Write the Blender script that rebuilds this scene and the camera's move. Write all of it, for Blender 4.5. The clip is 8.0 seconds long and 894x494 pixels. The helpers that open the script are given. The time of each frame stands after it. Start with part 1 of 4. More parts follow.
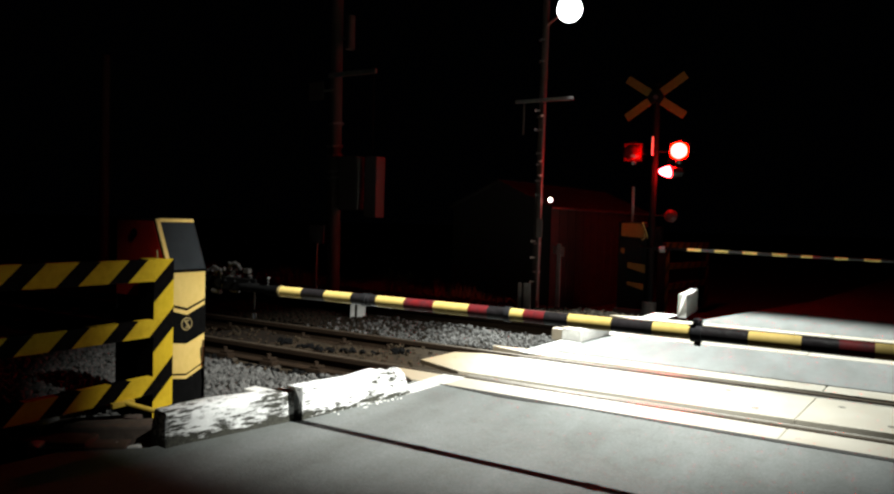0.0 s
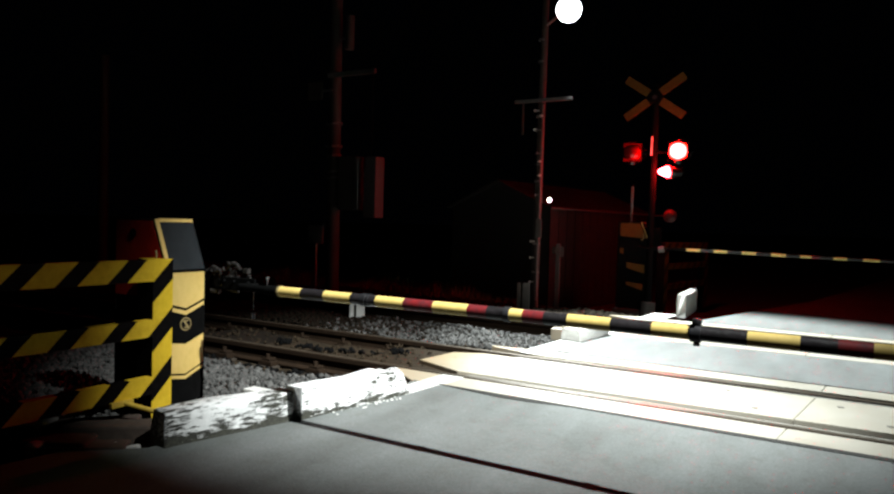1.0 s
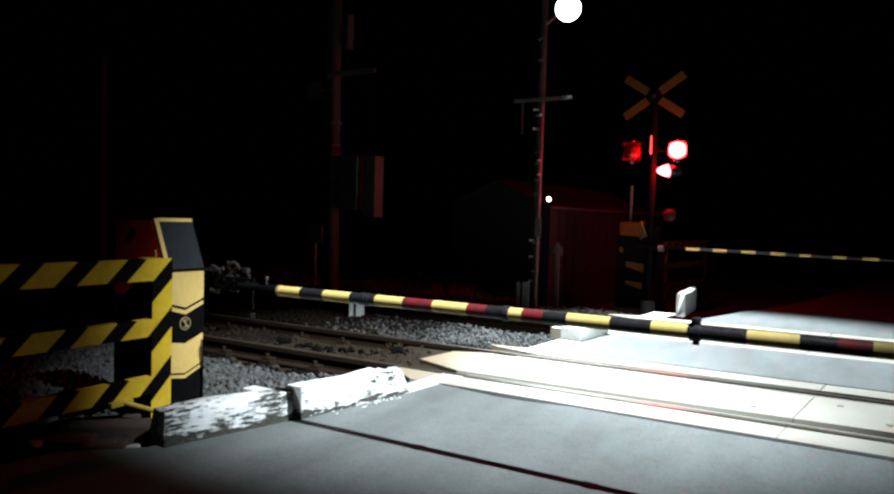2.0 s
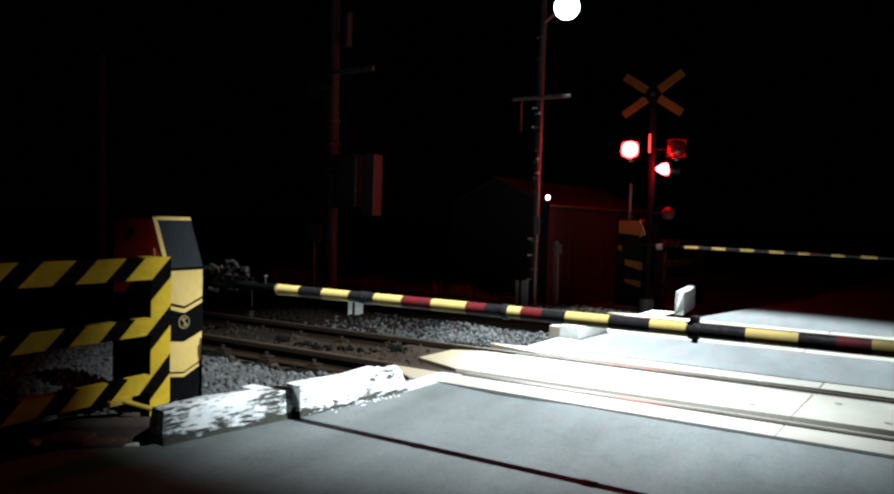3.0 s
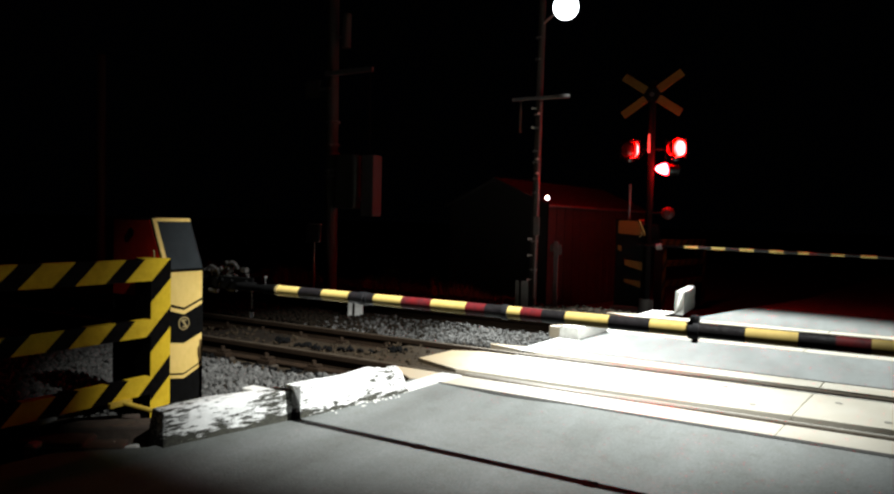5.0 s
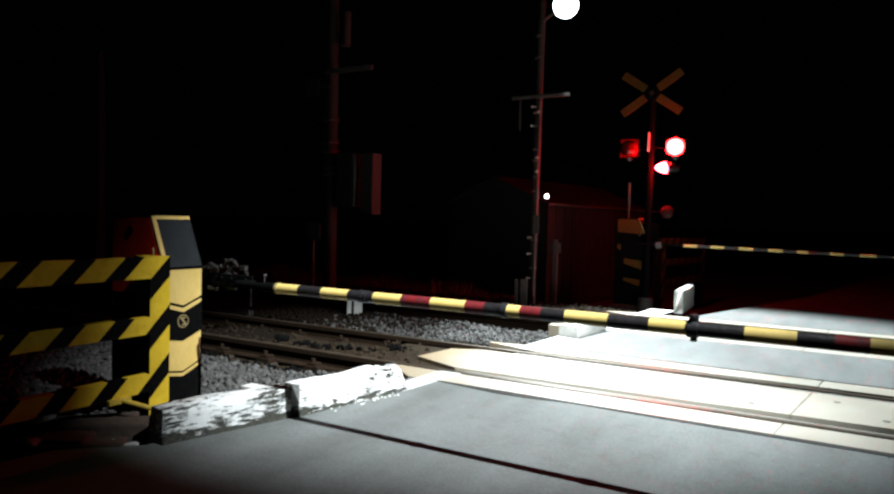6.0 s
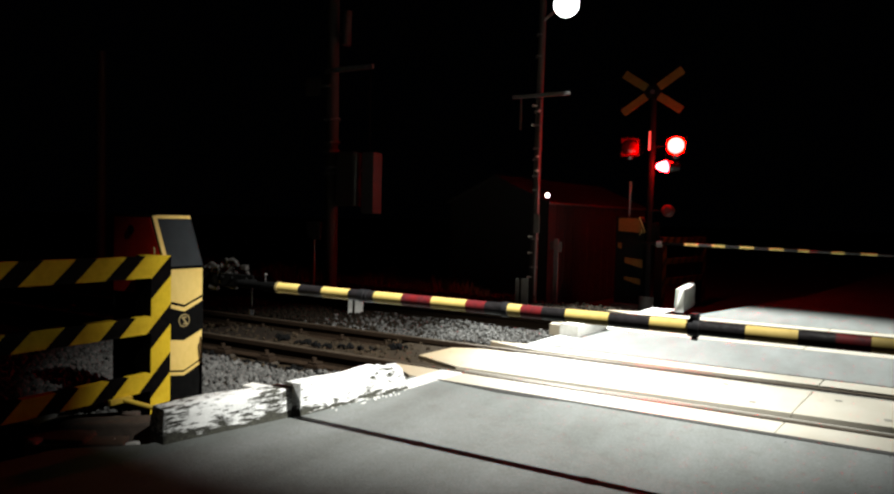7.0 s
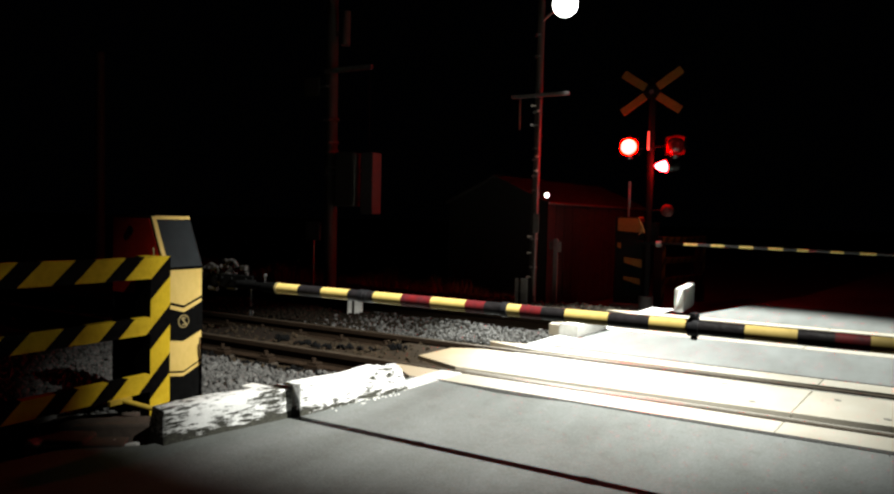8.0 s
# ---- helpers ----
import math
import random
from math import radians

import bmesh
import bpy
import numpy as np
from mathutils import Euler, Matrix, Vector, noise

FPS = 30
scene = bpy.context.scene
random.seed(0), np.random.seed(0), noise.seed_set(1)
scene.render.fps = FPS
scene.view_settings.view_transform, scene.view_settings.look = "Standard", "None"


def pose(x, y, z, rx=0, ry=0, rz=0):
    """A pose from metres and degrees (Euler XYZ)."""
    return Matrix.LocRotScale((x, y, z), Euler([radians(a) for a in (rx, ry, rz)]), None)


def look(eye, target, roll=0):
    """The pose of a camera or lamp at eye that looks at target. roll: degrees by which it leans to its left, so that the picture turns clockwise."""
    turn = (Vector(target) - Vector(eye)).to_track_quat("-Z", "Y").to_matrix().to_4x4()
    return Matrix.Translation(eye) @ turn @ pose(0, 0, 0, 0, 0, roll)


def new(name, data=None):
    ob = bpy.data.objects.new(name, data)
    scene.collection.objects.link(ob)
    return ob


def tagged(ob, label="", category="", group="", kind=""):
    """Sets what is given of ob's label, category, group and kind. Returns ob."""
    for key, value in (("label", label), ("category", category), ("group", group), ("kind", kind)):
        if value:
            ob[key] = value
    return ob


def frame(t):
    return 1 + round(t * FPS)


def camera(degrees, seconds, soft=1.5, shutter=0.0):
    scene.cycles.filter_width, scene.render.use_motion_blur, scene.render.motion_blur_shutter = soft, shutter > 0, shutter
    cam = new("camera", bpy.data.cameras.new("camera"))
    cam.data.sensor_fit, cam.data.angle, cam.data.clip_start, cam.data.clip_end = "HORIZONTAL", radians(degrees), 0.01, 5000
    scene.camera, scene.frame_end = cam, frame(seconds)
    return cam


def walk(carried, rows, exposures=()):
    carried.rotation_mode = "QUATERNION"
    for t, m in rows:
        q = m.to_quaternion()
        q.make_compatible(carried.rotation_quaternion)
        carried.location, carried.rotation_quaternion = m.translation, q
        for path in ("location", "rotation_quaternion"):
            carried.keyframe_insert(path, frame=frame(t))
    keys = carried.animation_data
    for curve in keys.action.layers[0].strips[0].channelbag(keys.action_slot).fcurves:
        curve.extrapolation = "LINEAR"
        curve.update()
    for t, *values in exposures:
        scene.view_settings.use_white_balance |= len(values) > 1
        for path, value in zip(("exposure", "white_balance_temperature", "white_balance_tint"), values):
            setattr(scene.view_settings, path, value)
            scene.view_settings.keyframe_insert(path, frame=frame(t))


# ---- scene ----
# ---------------------------------------------------------------- camera
EYE = (0.0, 0.0, 1.218)
cam = camera(66.0, 8.0, soft=2.3)
# seconds, turn to the left, pitch, lean to the left (degrees)
TURNS = [(0, 30.117, -1.954, 1.675), (0.5, 30.116, -1.953, 1.660), (1, 30.050, -1.944, 1.690), (1.5, 30.046, -1.947, 1.654),
         (3, 29.905, -2.143, 1.594), (3.5, 29.909, -2.072, 1.572), (4, 29.949, -2.005, 1.536), (4.5, 29.906, -2.012, 1.400),
         (6, 29.828, -2.236, 1.540), (6.5, 29.836, -2.247, 1.511), (7, 29.891, -2.313, 1.480), (7.5, 29.835, -2.235, 1.375),
         (8, 29.841, -2.296, 1.367)]


def aimed(turn, pitch, lean):
    a, p = radians(turn), radians(pitch)
    way = Vector((-math.sin(a) * math.cos(p), math.cos(a) * math.cos(p), math.sin(p)))
    return look(EYE, Vector(EYE) + way * 10, lean)


BALANCE = [(0, 0, 7100, 10), (0.5, 0, 7100, 10), (1, 0, 6700, 9), (1.5, 0, 6150, 7), (3, 0, 6050, 7), (3.5, 0, 6100, 9), (4, 0, 6750, 11), (4.5, 0, 7100, 12),
           (6, 0, 6400, 9), (6.5, 0, 6800, 11), (7, 0, 7200, 12), (7.5, 0, 7700, 12), (8, 0, 7300, 11)]
walk(cam, [(t, aimed(a, p, r)) for t, a, p, r in TURNS], BALANCE)

# ---------------------------------------------------------------- world and lights
world = bpy.data.worlds.new("night")
world.use_nodes = True
scene.world = world
background = world.node_tree.nodes["Background"]
background.inputs["Color"].default_value = (0.35, 0.45, 0.75, 1)
background.inputs["Strength"].default_value = 0.0004


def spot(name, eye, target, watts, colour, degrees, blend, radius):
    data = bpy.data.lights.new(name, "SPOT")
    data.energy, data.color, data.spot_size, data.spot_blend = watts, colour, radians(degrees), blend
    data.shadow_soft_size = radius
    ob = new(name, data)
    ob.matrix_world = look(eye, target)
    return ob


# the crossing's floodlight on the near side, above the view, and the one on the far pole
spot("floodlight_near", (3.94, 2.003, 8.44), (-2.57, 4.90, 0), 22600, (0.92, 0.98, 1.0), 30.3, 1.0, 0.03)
spot("floodlight_far", (-3.70, 9.80, 4.38), (-1.66, 8.44, 0), 8700, (0.88, 0.97, 1.0), 72.6, 0.55, 0.12)


# ---------------------------------------------------------------- materials
def nodes_of(name):
    m = bpy.data.materials.new(name)
    m.use_nodes = True
    return m, m.node_tree.nodes, m.node_tree.links, m.node_tree.nodes["Principled BSDF"]


def noise_node(n, l, scale, detail=4.0, rough=0.6, coord="Object"):
    tc = n.new("ShaderNodeTexCoord")
    t = n.new("ShaderNodeTexNoise")
    t.inputs["Scale"].default_value, t.inputs["Detail"].default_value, t.inputs["Roughness"].default_value = scale, detail, rough
    l.new(tc.outputs[coord], t.inputs["Vector"])
    return t


def ramp_node(n, l, value, stops):
    r = n.new("ShaderNodeValToRGB")
    while len(r.color_ramp.elements) < len(stops):
        r.color_ramp.elements.new(0.5)
    for e, (p, c) in zip(r.color_ramp.elements, stops):
        e.position, e.color = p, (*c, 1)
    l.new(value, r.inputs["Fac"])
    return r


def mixed(n, l, fac, a, b, kind="MIX"):
    x = n.new("ShaderNodeMix")
    x.data_type, x.blend_type = "RGBA", kind
    for socket, v in ((x.inputs[0], fac), (x.inputs[6], a), (x.inputs[7], b)):
        if isinstance(v, tuple):
            socket.default_value = (*v, 1)
        elif isinstance(v, (int, float)):
            socket.default_value = v
        else:
            l.new(v, socket)
    return x.outputs[2]


def bumped(n, l, shader, height, strength, distance):
    b = n.new("ShaderNodeBump")
    b.inputs["Strength"].default_value, b.inputs["Distance"].default_value = strength, distance
    l.new(height, b.inputs["Height"])
    l.new(b.outputs["Normal"], shader.inputs["Normal"])


def surface(name, dark, light, fine=40.0, coarse=3.0, rough=(0.6, 0.9), metal=0.0, bump=0.3, depth=0.004, stain=None, per_piece=0.0, gloss=0.5):
    """Two scales of noise between two colours, stains, relief and uneven gloss."""
    m, n, l, s = nodes_of(name)
    a, b = noise_node(n, l, fine, 6), noise_node(n, l, coarse, 5)
    c = ramp_node(n, l, a.outputs["Fac"], [(0.3, dark), (0.7, light)]).outputs["Color"]
    mean = tuple((x + y) / 2 for x, y in zip(dark, light))
    big = ramp_node(n, l, b.outputs["Fac"], [(0.35, stain or dark), (0.62, mean)]).outputs["Color"]
    c = mixed(n, l, 0.45, c, big)
    if per_piece:
        info = n.new("ShaderNodeObjectInfo")
        v = ramp_node(n, l, info.outputs["Random"], [(0.0, (1 - per_piece,) * 3), (1.0, (1.0,) * 3)])
        c = mixed(n, l, 1.0, c, v.outputs["Color"], "MULTIPLY")
    l.new(c, s.inputs["Base Color"])
    g = n.new("ShaderNodeMapRange")
    g.inputs["To Min"].default_value, g.inputs["To Max"].default_value = rough
    l.new(b.outputs["Fac"], g.inputs["Value"])
    l.new(g.outputs["Result"], s.inputs["Roughness"])
    s.inputs["Metallic"].default_value = metal
    s.inputs["Specular IOR Level"].default_value = gloss
    bumped(n, l, s, a.outputs["Fac"], bump, depth)
    return m


def asphalt():
    """Worn asphalt: bright and dark chips, streaks polished along the road, broad grey stains."""
    m, n, l, s = nodes_of("worn asphalt")
    chips = n.new("ShaderNodeTexVoronoi")
    tc = n.new("ShaderNodeTexCoord")
    chips.inputs["Scale"].default_value = 120
    l.new(tc.outputs["Object"], chips.inputs["Vector"])
    chip = ramp_node(n, l, chips.outputs["Color"], [(0.0, (0.096, 0.103, 0.100)), (0.55, (0.116, 0.123, 0.121)), (0.95, (0.134, 0.142, 0.139)), (1.0, (0.20, 0.21, 0.20))])
    mp = n.new("ShaderNodeMapping")
    mp.inputs["Scale"].default_value, mp.inputs["Rotation"].default_value = (2.2, 0.55, 1), (0, 0, radians(-12))
    l.new(tc.outputs["Object"], mp.inputs["Vector"])
    streak = n.new("ShaderNodeTexNoise")
    streak.inputs["Scale"].default_value, streak.inputs["Detail"].default_value = 1.6, 5
    l.new(mp.outputs["Vector"], streak.inputs["Vector"])
    tone = ramp_node(n, l, streak.outputs["Fac"], [(0.30, (0.80, 0.80, 0.78)), (0.52, (0.97, 0.98, 0.97)), (0.72, (1.12, 1.13, 1.13))])
    spots = noise_node(n, l, 7, 6, 0.7)
    dirt = ramp_node(n, l, spots.outputs["Fac"], [(0.30, (0.86, 0.85, 0.82)), (0.5, (1.0, 1.0, 1.0))])
    c = mixed(n, l, 1.0, chip.outputs["Color"], tone.outputs["Color"], "MULTIPLY")
    l.new(mixed(n, l, 1.0, c, dirt.outputs["Color"], "MULTIPLY"), s.inputs["Base Color"])
    s.inputs["Roughness"].default_value = 0.82
    s.inputs["Specular IOR Level"].default_value = 0.3
    bumped(n, l, s, chips.outputs["Distance"], 0.35, 0.004)
    return m


ASPHALT = asphalt()
SLAB = surface("pale concrete", (0.34, 0.32, 0.27), (0.44, 0.415, 0.36), 70, 2.0, (0.26, 0.42), 0, 0.15, 0.002, (0.31, 0.275, 0.21), 0.1)


def rust_washed(m):
    """Brown rust washed onto the concrete from the open track, fading along the panel."""
    n, l = m.node_tree.nodes, m.node_tree.links
    s = n["Principled BSDF"]
    base = s.inputs["Base Color"].links[0].from_socket
    tc = n.new("ShaderNodeTexCoord")
    xyz = n.new("ShaderNodeSeparateXYZ")
    l.new(tc.outputs["Object"], xyz.inputs[0])
    cloud = noise_node(n, l, 3.0, 5)
    spread = n.new("ShaderNodeMath")
    spread.operation = "MULTIPLY_ADD"
    l.new(cloud.outputs["Fac"], spread.inputs[0])
    spread.inputs[1].default_value = 0.9
    l.new(xyz.outputs["X"], spread.inputs[2])
    reach = n.new("ShaderNodeMapRange")
    reach.inputs["From Min"].default_value, reach.inputs["From Max"].default_value = -2.75, -1.95
    reach.inputs["To Min"].default_value, reach.inputs["To Max"].default_value = 0.75, 0.0
    l.new(spread.outputs[0], reach.inputs["Value"])
    l.new(mixed(n, l, reach.outputs["Result"], base, (0.30, 0.215, 0.11)), s.inputs["Base Color"])


rust_washed(SLAB)
DIRT = surface("dark earth", (0.012, 0.010, 0.008), (0.035, 0.029, 0.023), 14, 0.9, (0.85, 1.0), 0, 0.8, 0.03)
# rust brown, darkened further to paint in the missing floodlight along the track
BALLAST = surface("rust-brown ballast darkened as unlit", (0.003, 0.0022, 0.0013), (0.020, 0.014, 0.008), 26, 1.5, (0.9, 1.0), 0, 1.0, 0.03, (0.005, 0.0035, 0.002), gloss=0.15)
RUST = surface("rusty steel", (0.008, 0.0045, 0.0022), (0.028, 0.015, 0.007), 30, 4, (0.65, 0.85), 0.2, 0.4, 0.003, gloss=0.2)
RAILTOP = surface("worn rail steel", (0.06, 0.046, 0.032), (0.14, 0.115, 0.085), 60, 5, (0.30, 0.45), 0.55, 0.1, 0.001)
SLEEPER = surface("stained sleeper", (0.010, 0.007, 0.004), (0.034, 0.023, 0.013), 18, 3, (0.75, 0.95), 0, 0.7, 0.008, (0.02, 0.013, 0.007))
OLDTIMBER = surface("weathered bare timber", (0.03, 0.021, 0.016), (0.09, 0.064, 0.048), 20, 4, (0.75, 0.95), 0, 0.7, 0.006, (0.04, 0.03, 0.022))
CABLE = surface("greasy cable", (0.003, 0.003, 0.003), (0.040, 0.037, 0.034), 50, 20, (0.5, 0.8), 0, 0.3, 0.002, gloss=0.2)
STEEL = surface("dark oily steel", (0.022, 0.022, 0.024), (0.07, 0.07, 0.075), 40, 8, (0.35, 0.6), 0.6, 0.3, 0.002)
GALV = surface("dull galvanised steel", (0.10, 0.10, 0.10), (0.20, 0.20, 0.195), 40, 6, (0.4, 0.6), 0.6, 0.2, 0.002)
BLACK = surface("black enamel", (0.003, 0.003, 0.003), (0.007, 0.007, 0.007), 30, 5, (0.45, 0.6), 0, 0.15, 0.001, gloss=0.0)
GLOSSBLACK = surface("glossy black lamp enamel", (0.003, 0.003, 0.003), (0.007, 0.007, 0.007), 30, 5, (0.15, 0.28), 0, 0.05, 0.001, gloss=0.6)
# yellow darkened to ochre so the far signs look dimly lit
YELLOW = surface("ochre enamel darkened as dimly lit", (0.08, 0.037, 0.008), (0.12, 0.058, 0.012), 30, 5, (0.5, 0.7), 0, 0.12, 0.001, (0.08, 0.04, 0.01), gloss=0.1)
CREAM = surface("weathered yellow panel", (0.60, 0.42, 0.12), (0.70, 0.50, 0.17), 25, 6, (0.4, 0.6), 0, 0.12, 0.001, (0.50, 0.34, 0.09))
FADED = surface("faded buff enamel", (0.20, 0.15, 0.06), (0.36, 0.27, 0.12), 60, 12, (0.5, 0.7), 0, 0.12, 0.001)
BOOMYELLOW = surface("boom yellow tape", (0.66, 0.47, 0.13), (0.80, 0.60, 0.20), 50, 9, (0.45, 0.65), 0, 0.15, 0.001, (0.52, 0.38, 0.10))
BOOMBLACK = surface("boom black tape", (0.002, 0.002, 0.002), (0.020, 0.017, 0.018), 34, 26, (0.22, 0.6), 0, 0.9, 0.004, (0.034, 0.029, 0.032), gloss=0.5)
BOOMRED = surface("boom red tape", (0.07, 0.004, 0.006), (0.24, 0.012, 0.014), 40, 20, (0.4, 0.65), 0, 0.3, 0.002, (0.07, 0.03, 0.036), gloss=0.4)
REDPAINT = surface("red enamel", (0.42, 0.016, 0.009), (0.58, 0.025, 0.013), 22, 3, (0.5, 0.65), 0, 0.15, 0.001, (0.30, 0.013, 0.008), gloss=0.2)
BELLRED = surface("dull red enamel", (0.03, 0.004, 0.004), (0.05, 0.006, 0.005), 22, 3, (0.5, 0.65), 0, 0.15, 0.001, gloss=0.2)
BRACEYELLOW = surface("chipped yellow enamel", (0.42, 0.28, 0.03), (0.66, 0.45, 0.05), 30, 6, (0.5, 0.7), 0, 0.15, 0.001, (0.25, 0.16, 0.03))
GLOSSPANEL = surface("slate plastic cover", (0.010, 0.014, 0.016), (0.020, 0.027, 0.030), 20, 3, (0.35, 0.5), 0, 0.08, 0.001, gloss=0.3)
POLE = surface("tarred weathered pole", (0.02, 0.016, 0.014), (0.045, 0.037, 0.032), 30, 2, (0.6, 0.85), 0, 0.4, 0.004)
WHITE = surface("chalky white paint", (0.55, 0.55, 0.52), (0.78, 0.78, 0.74), 30, 5, (0.55, 0.8), 0, 0.3, 0.003, (0.42, 0.41, 0.37))
LINE = surface("worn road paint", (0.35, 0.35, 0.33), (0.72, 0.72, 0.68), 45, 6, (0.5, 0.7), 0, 0.3, 0.002, (0.2, 0.2, 0.19))
PLATE = surface("faded enamel plate", (0.45, 0.44, 0.42), (0.62, 0.61, 0.58), 20, 4, (0.4, 0.6), 0, 0.1, 0.001)
WALLMAT = surface("tarred brown boards", (0.005, 0.004, 0.0035), (0.013, 0.010, 0.008), 16, 1.2, (0.8, 0.95), 0, 0.5, 0.006)
TRACKDIRT = surface("brown trodden track dirt", (0.008, 0.0055, 0.0035), (0.042, 0.029, 0.016), 16, 1.6, (0.85, 1.0), 0, 0.9, 0.02, (0.02, 0.014, 0.008), gloss=0.15)
GREYBOX = surface("dull grey cabinet enamel", (0.045, 0.042, 0.042), (0.075, 0.07, 0.07), 24, 3, (0.45, 0.6), 0, 0.15, 0.001)
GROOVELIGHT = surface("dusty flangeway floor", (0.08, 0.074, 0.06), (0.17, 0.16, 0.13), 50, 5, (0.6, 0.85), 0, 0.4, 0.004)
# grime colour that also holds the panel edge's shadow
GROOVE = surface("flangeway grime with edge shade", (0.035, 0.033, 0.028), (0.085, 0.080, 0.067), 50, 5, (0.6, 0.85), 0.1, 0.5, 0.004)
TAR = surface("worn tar joint", (0.006, 0.006, 0.005), (0.03, 0.029, 0.026), 40, 3, (0.6, 0.9), 0, 0.5, 0.003, (0.015, 0.014, 0.012), gloss=0.2)
LENSOFF = surface("unlit red lens", (0.10, 0.004, 0.004), (0.16, 0.006, 0.006), 60, 8, (0.16, 0.24), 0, 0.1, 0.001)


def peeling_paint(name, bare, grain_pull):
    """White paint flaking off old timber, in flakes along the grain. bare: how much wood shows."""
    m, n, l, s = nodes_of(name)
    tc = n.new("ShaderNodeTexCoord")
    mp = n.new("ShaderNodeMapping")
    mp.inputs["Scale"].default_value = (1.0, grain_pull, 1.6)
    l.new(tc.outputs["Object"], mp.inputs["Vector"])
    flakes = n.new("ShaderNodeTexNoise")
    flakes.inputs["Scale"].default_value, flakes.inputs["Detail"].default_value, flakes.inputs["Roughness"].default_value = 30, 9, 0.76
    l.new(mp.outputs["Vector"], flakes.inputs["Vector"])
    patch = noise_node(n, l, 3.4, 3)
    worn = n.new("ShaderNodeMath")
    worn.operation = "MULTIPLY_ADD"
    l.new(patch.outputs["Fac"], worn.inputs[0])
    worn.inputs[1].default_value = 0.55
    l.new(flakes.outputs["Fac"], worn.inputs[2])
    xyz = n.new("ShaderNodeSeparateXYZ")
    l.new(tc.outputs["Object"], xyz.inputs[0])
    foot = n.new("ShaderNodeMapRange")
    foot.inputs["From Min"].default_value, foot.inputs["From Max"].default_value = 0.015, 0.06
    foot.inputs["To Min"].default_value, foot.inputs["To Max"].default_value = -0.15, 0.0
    l.new(xyz.outputs["Z"], foot.inputs["Value"])
    muddy = n.new("ShaderNodeMath")
    l.new(worn.outputs[0], muddy.inputs[0])
    l.new(foot.outputs["Result"], muddy.inputs[1])
    mask = ramp_node(n, l, muddy.outputs[0], [(bare - 0.025, (0, 0, 0)), (bare + 0.025, (1, 1, 1))])
    grain = noise_node(n, l, 60, 4)
    wood = ramp_node(n, l, grain.outputs["Fac"], [(0.3, (0.012, 0.012, 0.009)), (0.7, (0.06, 0.06, 0.046))])
    paint = ramp_node(n, l, grain.outputs["Fac"], [(0.3, (0.66, 0.67, 0.66)), (0.7, (0.80, 0.81, 0.80))])
    l.new(mixed(n, l, mask.outputs["Color"], wood.outputs["Color"], paint.outputs["Color"]), s.inputs["Base Color"])
    s.inputs["Roughness"].default_value = 0.75
    bumped(n, l, s, mask.outputs["Color"], 0.8, 0.006)
    return m


PEELING = peeling_paint("peeling white paint on timber", 0.752, 0.26)
CHIPPED = peeling_paint("chipped white paint on timber", 0.693, 0.32)


def hazard(name, dimming):
    """Slanting yellow and black stripes, 0.302 m apart, painted along the fence."""
    m, n, l, s = nodes_of(name)
    tc = n.new("ShaderNodeTexCoord")
    xyz = n.new("ShaderNodeSeparateXYZ")
    l.new(tc.outputs["Object"], xyz.inputs[0])

    def math_node(kind, a, b):
        k = n.new("ShaderNodeMath")
        k.operation = kind
        for i, v in enumerate((a, b)):
            if isinstance(v, float):
                k.inputs[i].default_value = v
            else:
                l.new(v, k.inputs[i])
        return k.outputs[0]

    c = math_node("SUBTRACT", xyz.outputs["Y"], xyz.outputs["Z"])
    c = math_node("ADD", c, 4.452)
    c = math_node("DIVIDE", c, 0.302)
    c = math_node("FRACT", c, 0.0)
    c = math_node("LESS_THAN", c, 0.585)
    grime = noise_node(n, l, 24, 6)
    big = noise_node(n, l, 5, 4)
    y = ramp_node(n, l, grime.outputs["Fac"], [(0.25, (0.52, 0.34, 0.02)), (0.6, (0.68, 0.46, 0.035))]).outputs["Color"]
    y = mixed(n, l, 0.35, y, ramp_node(n, l, big.outputs["Fac"], [(0.35, (0.42, 0.27, 0.02)), (0.6, (0.66, 0.45, 0.03))]).outputs["Color"])
    k = ramp_node(n, l, grime.outputs["Fac"], [(0.3, (0.002, 0.002, 0.002)), (0.75, (0.007, 0.006, 0.006))]).outputs["Color"]
    # pulls the yellow towards dark brown, for a fence that gets little light
    y = mixed(n, l, dimming, y, ramp_node(n, l, big.outputs["Fac"], [(0.3, (0.012, 0.006, 0.004)), (0.7, (0.045, 0.022, 0.008))]).outputs["Color"])
    l.new(mixed(n, l, c, k, y), s.inputs["Base Color"])
    s.inputs["Roughness"].default_value = 0.5
    s.inputs["Specular IOR Level"].default_value = 0.02
    bumped(n, l, s, grime.outputs["Fac"], 0.1, 0.002)
    return m


HAZARD = hazard("hazard stripes", 0.0)
# shaded copy of the stripes for the far fence, outside the floodlights
DIM_HAZARD = hazard("hazard stripes darkened as unlit", 0.95)


